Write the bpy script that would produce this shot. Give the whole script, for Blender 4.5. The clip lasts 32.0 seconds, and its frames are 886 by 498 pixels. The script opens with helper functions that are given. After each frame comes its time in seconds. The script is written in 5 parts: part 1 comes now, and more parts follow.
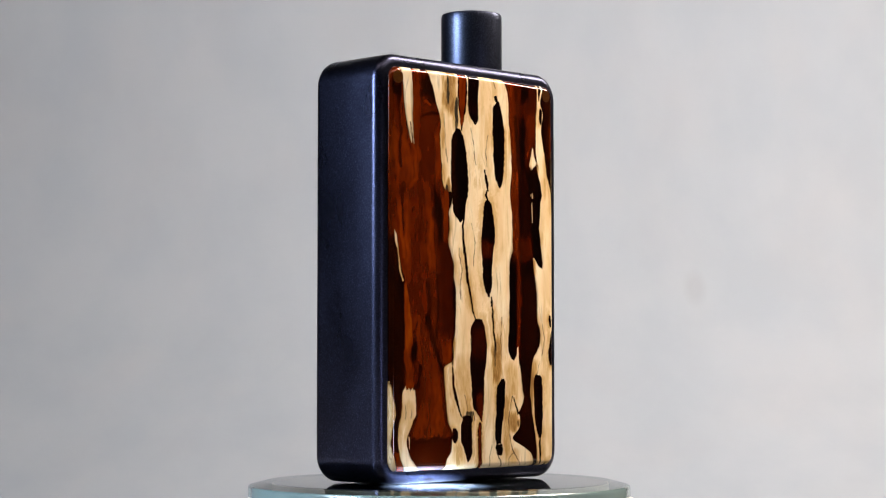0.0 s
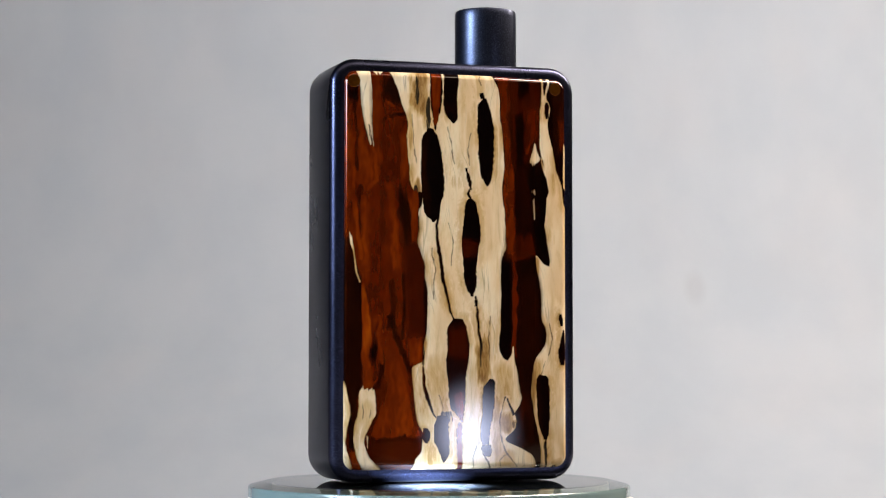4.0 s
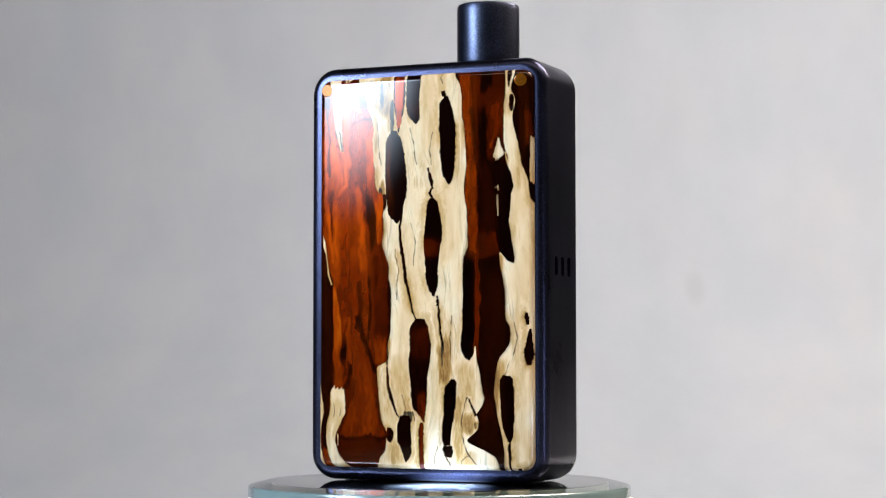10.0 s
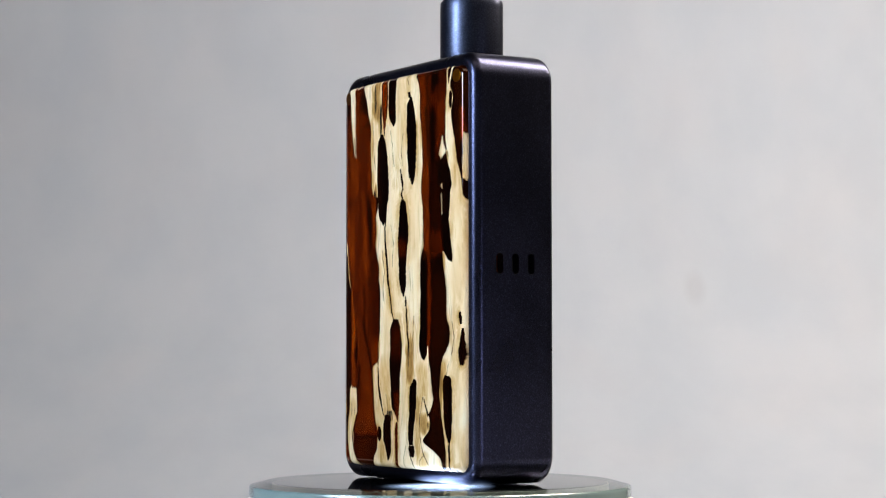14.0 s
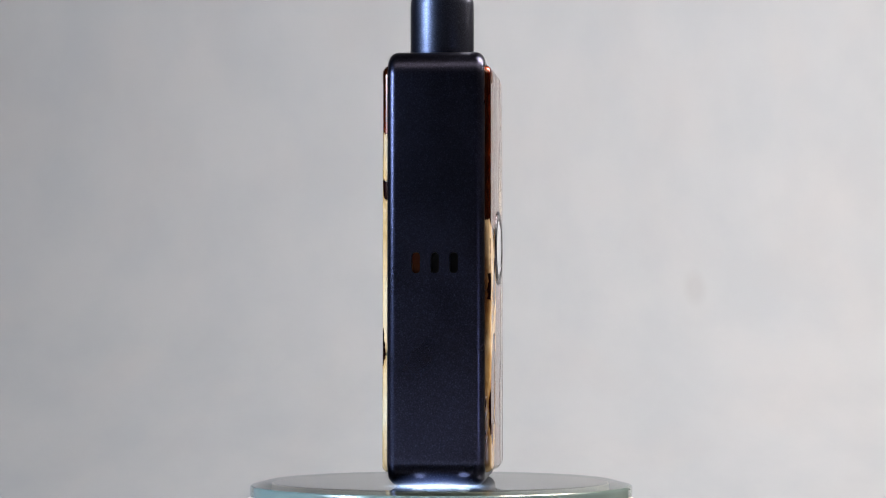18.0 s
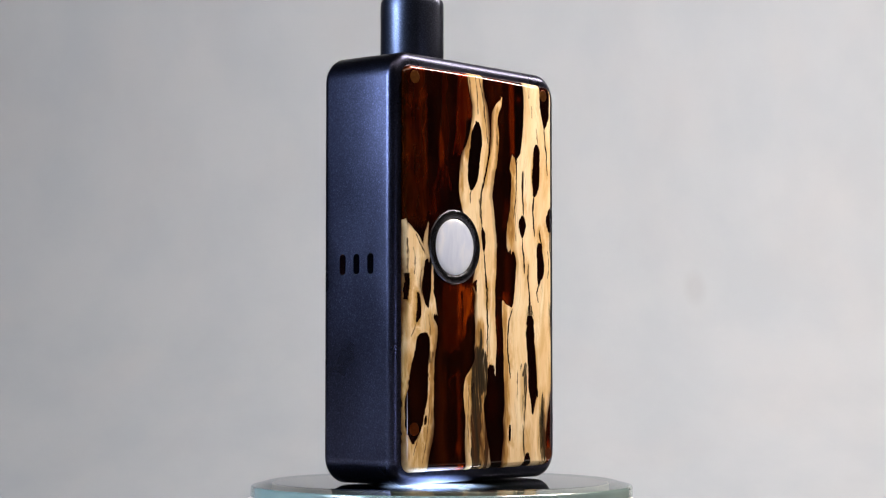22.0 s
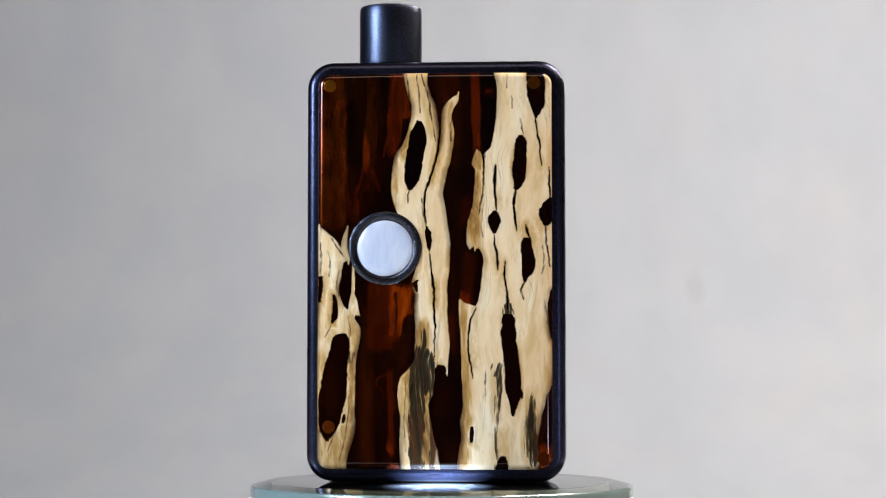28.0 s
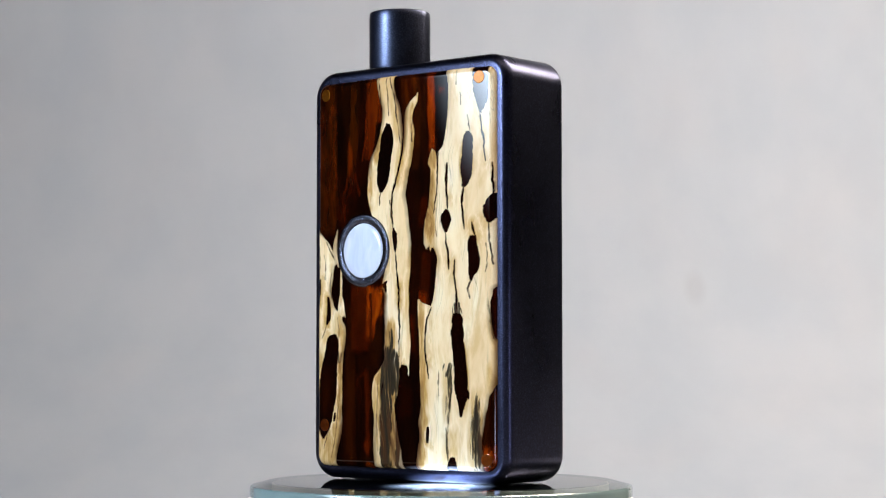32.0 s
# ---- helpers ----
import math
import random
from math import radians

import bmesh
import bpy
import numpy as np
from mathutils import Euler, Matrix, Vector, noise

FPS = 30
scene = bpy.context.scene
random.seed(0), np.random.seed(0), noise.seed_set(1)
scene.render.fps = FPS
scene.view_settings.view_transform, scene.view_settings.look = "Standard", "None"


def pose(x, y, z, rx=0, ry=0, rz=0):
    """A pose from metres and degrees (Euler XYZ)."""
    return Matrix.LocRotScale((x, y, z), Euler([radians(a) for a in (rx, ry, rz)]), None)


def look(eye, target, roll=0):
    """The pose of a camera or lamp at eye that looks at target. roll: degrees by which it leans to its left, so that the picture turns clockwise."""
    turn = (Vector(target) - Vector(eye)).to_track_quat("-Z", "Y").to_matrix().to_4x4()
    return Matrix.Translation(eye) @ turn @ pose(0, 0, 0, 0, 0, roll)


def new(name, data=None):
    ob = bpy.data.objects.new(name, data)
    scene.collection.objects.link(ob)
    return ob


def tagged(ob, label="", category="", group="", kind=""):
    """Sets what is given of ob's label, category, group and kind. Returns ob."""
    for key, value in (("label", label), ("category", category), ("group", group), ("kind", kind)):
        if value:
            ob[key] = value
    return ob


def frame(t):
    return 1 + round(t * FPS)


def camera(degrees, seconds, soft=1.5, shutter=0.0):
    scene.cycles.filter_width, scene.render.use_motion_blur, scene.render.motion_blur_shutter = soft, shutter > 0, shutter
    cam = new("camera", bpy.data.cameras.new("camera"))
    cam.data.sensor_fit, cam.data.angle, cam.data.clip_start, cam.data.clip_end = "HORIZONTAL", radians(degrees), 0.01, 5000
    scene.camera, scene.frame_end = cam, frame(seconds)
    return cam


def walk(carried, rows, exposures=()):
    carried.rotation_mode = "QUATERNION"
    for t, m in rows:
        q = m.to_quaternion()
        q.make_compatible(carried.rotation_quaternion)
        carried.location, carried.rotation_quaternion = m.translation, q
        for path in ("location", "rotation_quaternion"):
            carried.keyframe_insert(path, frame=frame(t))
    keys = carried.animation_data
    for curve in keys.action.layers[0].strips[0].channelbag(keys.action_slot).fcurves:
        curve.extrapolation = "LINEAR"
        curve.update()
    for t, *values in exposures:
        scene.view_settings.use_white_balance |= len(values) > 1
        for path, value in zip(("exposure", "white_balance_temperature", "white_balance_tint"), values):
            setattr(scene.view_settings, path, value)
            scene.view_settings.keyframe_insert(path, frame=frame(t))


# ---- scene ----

MM = 0.001

cam = camera(24.34, 32.0, soft=1.1)
EYE = pose(0, -0.39636, 0.02298, 93.211, 0, -0.0693)
walk(cam, [(0, EYE), (32, EYE)])

# ---- world and lights ----
world = bpy.data.worlds.new("world")
scene.world = world
world.use_nodes = True
world.node_tree.nodes["Background"].inputs[0].default_value = (0.9, 0.95, 1.0, 1)
world.node_tree.nodes["Background"].inputs[1].default_value = 0.03


def area(name, eye, target, wide, high, watts, colour, hot=None):
    """A soft rectangular lamp; hot: where on its face, from 0 to 1, it is brightest, with a fall-off to its edges."""
    data = bpy.data.lights.new(name, "AREA")
    data.shape, data.size, data.size_y, data.energy, data.color = "RECTANGLE", wide, high, watts, colour
    if hot:
        data.use_nodes = True
        n, l = data.node_tree.nodes, data.node_tree.links
        g, mp, grad, curve = n.new("ShaderNodeNewGeometry"), n.new("ShaderNodeMapping"), n.new("ShaderNodeTexGradient"), n.new("ShaderNodeMath")
        grad.gradient_type, curve.operation = "SPHERICAL", "POWER"
        mp.inputs["Location"].default_value = (-hot[0] * hot[2], -hot[1] * hot[3], 0)
        mp.inputs["Scale"].default_value = (hot[2], hot[3], 0)
        curve.inputs[1].default_value = hot[4]
        l.new(g.outputs["Parametric"], mp.inputs["Vector"])
        l.new(mp.outputs["Vector"], grad.inputs["Vector"])
        l.new(grad.outputs["Fac"], curve.inputs[0])
        l.new(curve.outputs[0], n["Emission"].inputs["Strength"])
    ob = new(name, data)
    ob.matrix_world = look(eye, target)
    return ob


# a tall cool softbox and a low cool desk light
area("softbox_light", (-0.322, -0.201, 0.165), (0.15, -0.16, 0.02), 0.25, 0.19, 17.6, (0.64, 0.81, 1.0), (0.5, 0.5, 2.0, 2.0, 2.2))
area("desk_light", (0.237, -0.299, -0.003), (0, 0, 0.005), 0.12, 0.046, 0.58, (0.66, 0.72, 1.0), (0.5, 0.5, 2.0, 2.0, 2.0))
# added unseen lamp near the wall that brightens the backdrop
area("backdrop_fill_light", (0.20, 0.08, 0.235), (-0.05, 0.40, -0.08), 0.30, 0.06, 2.4, (1.0, 0.885, 0.755))
area("ceiling_light", (0.72, -0.30, 1.20), (0.0, 0.0, 0.0), 0.75, 1.0, 6.4, (1.0, 0.86, 0.66))
# added warm fill, high in front, that lifts the wood
area("front_fill_light", (0.0, -0.60, 1.27), (0.0, -0.2, 0.0), 1.6, 0.7, 7.4, (1.0, 0.83, 0.64))
scene.view_settings.exposure = -0.14


# ---- materials ----
def material(name):
    m = bpy.data.materials.new(name)
    m.use_nodes = True
    n, l = m.node_tree.nodes, m.node_tree.links
    return m, n, l, n["Principled BSDF"]


def coords(n, l, scale):
    tc, mp = n.new("ShaderNodeTexCoord"), n.new("ShaderNodeMapping")
    l.new(tc.outputs["Object"], mp.inputs["Vector"])
    mp.inputs["Scale"].default_value = scale
    return mp.outputs["Vector"]


def noise_node(n, l, scale, detail=3.0, rough=0.55, distortion=0.0):
    t = n.new("ShaderNodeTexNoise")
    l.new(coords(n, l, scale), t.inputs["Vector"])
    t.inputs["Scale"].default_value = 1.0
    t.inputs["Detail"].default_value, t.inputs["Roughness"].default_value = detail, rough
    t.inputs["Distortion"].default_value = distortion
    return t.outputs["Fac"]


def warped_noise(n, l, scale, detail, rough, bend, reach):
    """Grain whose lines wander sideways: bend in metres, over waves of about reach metres."""
    tc, w, sub, mul, add, mp, t = (n.new("ShaderNode" + k) for k in ("TexCoord", "TexNoise", "VectorMath", "VectorMath", "VectorMath", "Mapping", "TexNoise"))
    w.inputs["Scale"].default_value, w.inputs["Detail"].default_value = 1 / reach, 2
    sub.operation, mul.operation, add.operation = "SUBTRACT", "MULTIPLY", "ADD"
    sub.inputs[1].default_value = (0.5, 0.5, 0.5)
    mul.inputs[1].default_value = (bend, 0, 0)
    l.new(tc.outputs["Object"], w.inputs["Vector"])
    l.new(w.outputs["Color"], sub.inputs[0])
    l.new(sub.outputs[0], mul.inputs[0])
    l.new(tc.outputs["Object"], add.inputs[0])
    l.new(mul.outputs[0], add.inputs[1])
    l.new(add.outputs[0], mp.inputs["Vector"])
    mp.inputs["Scale"].default_value = scale
    l.new(mp.outputs["Vector"], t.inputs["Vector"])
    t.inputs["Scale"].default_value, t.inputs["Detail"].default_value, t.inputs["Roughness"].default_value = 1.0, detail, rough
    return t.outputs["Fac"]


def ramp(n, l, fac, *stops):
    r = n.new("ShaderNodeValToRGB")
    while len(r.color_ramp.elements) < len(stops):
        r.color_ramp.elements.new(0.5)
    for e, (p, c) in zip(r.color_ramp.elements, stops):
        e.position, e.color = p, (*c, 1) if len(c) == 3 else c
    l.new(fac, r.inputs["Fac"])
    return r.outputs["Color"]


def grey(v):
    return (v, v, v)


def mix(n, l, fac, a, b, mode="MIX"):
    m = n.new("ShaderNodeMix")
    m.data_type, m.blend_type = "RGBA", mode
    for socket, v in ((m.inputs[0], fac), (m.inputs[6], a), (m.inputs[7], b)):
        if isinstance(v, (int, float)):
            socket.default_value = v
        elif isinstance(v, tuple):
            socket.default_value = (*v, 1)
        else:
            l.new(v, socket)
    return m.outputs[2]


def bump(n, l, height, strength, distance, target):
    b = n.new("ShaderNodeBump")
    b.inputs["Strength"].default_value, b.inputs["Distance"].default_value = strength, distance
    l.new(height, b.inputs["Height"])
    l.new(b.outputs["Normal"], target.inputs["Normal"])


def attribute(n, name):
    a = n.new("ShaderNodeAttribute")
    a.attribute_name = name
    return a.outputs["Fac"]


def deepen(n, l, fac):
    """Turns an even step of tone into the share of pigment that gives it."""
    a, b, c = (n.new("ShaderNodeMath") for _ in range(3))
    a.operation, b.operation, c.operation = "SUBTRACT", "POWER", "SUBTRACT"
    a.use_clamp = True
    a.inputs[0].default_value, b.inputs[1].default_value, c.inputs[0].default_value = 1.0, 2.3, 1.0
    l.new(fac, a.inputs[1])
    l.new(a.outputs[0], b.inputs[0])
    l.new(b.outputs[0], c.inputs[1])
    return c.outputs[0]


def make_coated_metal(name, colour, rough, grain=0.5):
    m, n, l, p = material(name)
    fine = noise_node(n, l, (5200, 5200, 5200), 2, 0.7)
    wide = noise_node(n, l, (90, 90, 60), 3)
    fleck = noise_node(n, l, (4300, 4300, 4300), 1, 0.5)
    body_colour = mix(n, l, wide, tuple(c * 0.85 for c in colour), tuple(c * 1.15 for c in colour))
    body_colour = mix(n, l, 1.0, body_colour, ramp(n, l, fleck, (0.35, grey(0.55)), (0.58, grey(0.8)), (0.72, grey(1.0))), "MULTIPLY")
    body_colour = mix(n, l, ramp(n, l, fleck, (0.66, grey(0.0)), (0.74, grey(grain))), body_colour, tuple(c * 3.5 for c in colour))
    l.new(body_colour, p.inputs["Base Color"])
    p.inputs["Metallic"].default_value = 1.0
    l.new(ramp(n, l, wide, (0.3, grey(rough - 0.03)), (0.7, grey(rough + 0.04))), p.inputs["Roughness"])
    bump(n, l, fine, grain, 0.00006, p)
    return m


BLACK = make_coated_metal("black_anodised_aluminium", (0.059, 0.062, 0.112), 0.29, 0.16)
TIP = make_coated_metal("black_turned_metal", (0.085, 0.095, 0.150), 0.33, 0.1)
RING = make_coated_metal("black_button_ring", (0.09, 0.09, 0.115), 0.20, 1.0)


def make_wood():
    m, n, l, p = material("stabilised_cactus_wood")
    grain = warped_noise(n, l, (900, 900, 70), 5, 0.6, 0.008, 0.024)
    streak = warped_noise(n, l, (2700, 2700, 110), 4, 0.65, 0.008, 0.024)
    wide = noise_node(n, l, (210, 210, 70), 3, 0.5, 0.5)
    pale = ramp(n, l, wide, (0.35, (0.86, 0.63, 0.38)), (0.5, (0.94, 0.745, 0.50)), (0.66, (0.965, 0.83, 0.63)))
    base = mix(n, l, ramp(n, l, grain, (0.27, grey(0.5)), (0.42, grey(0.0))), pale, (0.56, 0.36, 0.16))
    dark = ramp(n, l, streak, (0.24, grey(0.15)), (0.31, grey(0.8)), (0.42, grey(1.0)))
    base = mix(n, l, 0.45, base, dark, "MULTIPLY")
    patch = warped_noise(n, l, (420, 420, 120), 5, 0.62, 0.006, 0.02)
    base = mix(n, l, 1.0, base, ramp(n, l, patch, (0.32, (0.86, 0.79, 0.66)), (0.47, (0.97, 0.95, 0.91)), (0.60, (1.0, 1.0, 1.0))), "MULTIPLY")
    split = warped_noise(n, l, (520, 520, 26), 2, 0.5, 0.010, 0.020)
    hair = ramp(n, l, split, (0.485, grey(0.0)), (0.5, grey(1.0)), (0.515, grey(0.0)))
    hair = mix(n, l, 1.0, hair, ramp(n, l, wide, (0.46, grey(0.0)), (0.60, grey(0.45))), "MULTIPLY")
    base = mix(n, l, hair, base, (0.20, 0.11, 0.045))
    ragged = warped_noise(n, l, (1500, 1500, 330), 5, 0.7, 0.006, 0.012)
    stain_shadow, level = n.new("ShaderNodeMath"), n.new("ShaderNodeMath")
    stain_shadow.operation, level.operation = "MULTIPLY_ADD", "ADD"
    l.new(warped_noise(n, l, (2300, 2300, 150), 4, 0.6, 0.006, 0.015), stain_shadow.inputs[0])
    stain_shadow.inputs[1].default_value, stain_shadow.inputs[2].default_value = -2.6, 0.95
    l.new(attribute(n, "stain_shadow"), level.inputs[0])
    l.new(stain_shadow.outputs[0], level.inputs[1])
    darkened = ramp(n, l, level.outputs[0], (0.05, grey(0.0)), (0.42, grey(0.68)), (0.8, grey(0.96)))
    darkened = mix(n, l, 1.0, darkened, ramp(n, l, attribute(n, "stain_shadow"), (0.02, grey(0.0)), (0.25, grey(1.0))), "MULTIPLY")
    fibrous = n.new("ShaderNodeMath")
    fibrous.operation = "MULTIPLY"
    l.new(attribute(n, "brown_shading"), fibrous.inputs[0])
    l.new(ramp(n, l, ragged, (0.34, grey(1.0)), (0.5, grey(0.82)), (0.66, grey(0.55))), fibrous.inputs[1])
    base = mix(n, l, ramp(n, l, fibrous.outputs[0], (0.0, grey(0.0)), (0.45, grey(0.9))), base, (0.58, 0.33, 0.095))
    base = mix(n, l, ramp(n, l, fibrous.outputs[0], (0.35, grey(0.0)), (0.85, grey(0.95))), base, (0.22, 0.095, 0.016))
    base = mix(n, l, deepen(n, l, darkened), base, (0.020, 0.013, 0.006))
    base = mix(n, l, deepen(n, l, attribute(n, "sunk")), base, (0.070, 0.020, 0.003))
    base = mix(n, l, deepen(n, l, attribute(n, "rim")), base, (0.035, 0.014, 0.006))
    l.new(base, p.inputs["Base Color"])
    p.inputs["Roughness"].default_value = 0.6
    p.inputs["Specular IOR Level"].default_value = 0.1
    p.inputs["Coat Weight"].default_value = 1.0
    p.inputs["Coat IOR"].default_value = 1.56
    p.inputs["Coat Tint"].default_value = (1.0, 0.97, 0.91, 1)
    l.new(ramp(n, l, wide, (0.3, grey(0.02)), (0.7, grey(0.06))), p.inputs["Coat Roughness"])
    bump(n, l, streak, 0.15, 0.00005, p)
    return m


def make_resin():
    m, n, l, p = material("dark_amber_resin")
    swirl = noise_node(n, l, (210, 210, 60), 4, 0.5, 1.2)
    cloud = noise_node(n, l, (260, 260, 30), 4, 0.55, 0.7)
    fibre = warped_noise(n, l, (900, 900, 170), 4, 0.62, 0.006, 0.012)
    vary = mix(n, l, 1.0, ramp(n, l, cloud, (0.32, grey(0.82)), (0.47, grey(0.96)), (0.62, grey(1.04))), ramp(n, l, fibre, (0.30, grey(0.92)), (0.55, grey(1.02))), "MULTIPLY")
    tone = n.new("ShaderNodeMath")
    tone.operation = "MULTIPLY"
    l.new(attribute(n, "tone"), tone.inputs[0])
    l.new(vary, tone.inputs[1])
    amber = ramp(n, l, tone.outputs[0], (0.0, (0.0025, 0.0005, 0.0003)), (0.12, (0.016, 0.0014, 0.0003)), (0.35, (0.150, 0.0140, 0.0006)), (0.60, (0.38, 0.050, 0.0014)), (0.90, (0.66, 0.140, 0.0055)))
    depth = noise_node(n, l, (150, 150, 24), 4, 0.6, 1.3)
    gold = mix(n, l, 1.0, (0.112, 0.019, 0.0004), ramp(n, l, depth, (0.43, grey(0.03)), (0.51, grey(0.45)), (0.60, grey(1.0))), "MULTIPLY")
    l.new(mix(n, l, attribute(n, "clear"), amber, gold, "ADD"), p.inputs["Base Color"])
    p.inputs["Specular IOR Level"].default_value = 0.0
    p.inputs["Specular Tint"].default_value = (0.9, 0.25, 0.03, 1)
    gleam = n.new("ShaderNodeMath")
    gleam.operation = "MULTIPLY_ADD"
    gleam.use_clamp = True
    l.new(attribute(n, "clear"), gleam.inputs[0])
    gleam.inputs[1].default_value, gleam.inputs[2].default_value = 0.6, 0.4
    l.new(gleam.outputs[0], p.inputs["Metallic"])
    l.new(ramp(n, l, attribute(n, "clear"), (0.0, grey(0.22)), (1.0, grey(0.32))), p.inputs["Roughness"])
    p.inputs["Coat Weight"].default_value = 1.0
    p.inputs["Coat IOR"].default_value = 1.56
    l.new(ramp(n, l, swirl, (0.3, grey(0.02)), (0.7, grey(0.05))), p.inputs["Coat Roughness"])
    return m


WOOD, RESIN = make_wood(), make_resin()


def make_plain(name, colour, rough, metal=0.0, coat=0.0, vary=0.15, scale=400.0):
    m, n, l, p = material(name)
    t = noise_node(n, l, (scale,) * 3, 3)
    l.new(mix(n, l, t, tuple(c * (1 - vary) for c in colour), tuple(min(c * (1 + vary), 1) for c in colour)), p.inputs["Base Color"])
    p.inputs["Roughness"].default_value, p.inputs["Metallic"].default_value = rough, metal
    p.inputs["Coat Weight"].default_value = coat
    return m


MAGNET = make_plain("amber_over_magnet", (0.16, 0.046, 0.0016), 0.36, 0.95, 0.3, 0.6, 1500)
DEEP_MAGNET = make_plain("dark_amber_over_magnet", (0.13, 0.024, 0.001), 0.36, 0.95, 0.3, 0.6, 1500)
RUBBER = make_plain("black_rubber", (0.015, 0.015, 0.015), 0.7)
SLOT = make_plain("slot_inside", (0.006, 0.006, 0.007), 0.8)
COPPER = make_plain("copper_inside_slot", (0.16, 0.04, 0.012), 0.4, 0.6)
BASE_WHITE = make_plain("white_plastic", (0.78, 0.77, 0.76), 0.4)
RIM = make_plain("green_glass_edge", (0.20, 0.28, 0.285), 0.2, 0.0, 0.6, 0.1, 120)
DARK_PAINT = make_plain("dark_unseen_wall", (0.022, 0.022, 0.024), 0.9, 0, 0, 0.1, 3.0)
TABLE = make_plain("white_table_laminate", (0.80, 0.79, 0.77), 0.5, 0, 0, 0.08, 6.0)
PAINT = make_plain("dark_grey_wall_paint", (0.07, 0.07, 0.075), 0.8, 0, 0, 0.06, 3.0)


def make_pearl():
    m, n, l, p = material("mother_of_pearl")
    t = noise_node(n, l, (420, 150, 150), 3, 0.5, 0.8)
    l.new(ramp(n, l, t, (0.3, (0.56, 0.61, 0.80)), (0.5, (0.64, 0.69, 0.86)), (0.72, (0.74, 0.76, 0.88))), p.inputs["Base Color"])
    p.inputs["Roughness"].default_value = 0.35
    p.inputs["Coat Weight"].default_value, p.inputs["Coat Roughness"].default_value = 1.0, 0.05
    return m


PEARL = make_pearl()


def make_glass():
    m, n, l, p = material("clear_glass_sheet")
    n.remove(p)
    out = n["Material Output"]
    clear, gloss, f, add = n.new("ShaderNodeBsdfTransparent"), n.new("ShaderNodeBsdfGlossy"), n.new("ShaderNodeFresnel"), n.new("ShaderNodeMixShader")
    clear.inputs[0].default_value = (0.80, 0.88, 0.86, 1)
    gloss.inputs["Roughness"].default_value = 0.02
    f.inputs["IOR"].default_value = 1.6
    # the sheet mirrors at its upper and its lower face
    twice, more, both = n.new("ShaderNodeMath"), n.new("ShaderNodeMath"), n.new("ShaderNodeMath")
    twice.operation, more.operation, both.operation = "MULTIPLY", "ADD", "DIVIDE"
    twice.inputs[1].default_value = 2.0
    more.inputs[1].default_value = 1.0
    l.new(f.outputs[0], twice.inputs[0])
    l.new(f.outputs[0], more.inputs[0])
    l.new(twice.outputs[0], both.inputs[0])
    l.new(more.outputs[0], both.inputs[1])
    l.new(both.outputs[0], add.inputs[0])
    l.new(clear.outputs[0], add.inputs[1])
    l.new(gloss.outputs[0], add.inputs[2])
    l.new(add.outputs[0], out.inputs["Surface"])
    return m


GLASS = make_glass()


def make_led():
    m, n, l, p = material("white_led")
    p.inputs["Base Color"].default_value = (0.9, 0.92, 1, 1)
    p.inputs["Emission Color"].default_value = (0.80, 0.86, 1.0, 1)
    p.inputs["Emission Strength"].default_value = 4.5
    return m


LED = make_led()


def make_glow_plate():
    """Dark plate with the glow round a few lamps painted on as emission, brightest in its middle."""
    m, n, l, p = material("dark_plate_painted_glow")
    p.inputs["Base Color"].default_value = (0.02, 0.024, 0.024, 1)
    p.inputs["Roughness"].default_value = 0.35
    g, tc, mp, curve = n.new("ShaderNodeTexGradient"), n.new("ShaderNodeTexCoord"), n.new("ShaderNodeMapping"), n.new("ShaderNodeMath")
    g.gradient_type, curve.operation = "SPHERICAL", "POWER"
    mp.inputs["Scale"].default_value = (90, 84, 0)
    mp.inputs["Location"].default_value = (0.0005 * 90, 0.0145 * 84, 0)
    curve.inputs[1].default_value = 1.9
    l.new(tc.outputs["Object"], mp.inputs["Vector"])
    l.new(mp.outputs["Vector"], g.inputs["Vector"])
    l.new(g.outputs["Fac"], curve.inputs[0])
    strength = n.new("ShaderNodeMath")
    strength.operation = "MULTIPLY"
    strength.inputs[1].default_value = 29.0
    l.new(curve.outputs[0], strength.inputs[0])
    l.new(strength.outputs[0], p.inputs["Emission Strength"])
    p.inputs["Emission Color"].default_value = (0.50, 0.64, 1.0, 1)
    return m


GLOW_PLATE = make_glow_plate()


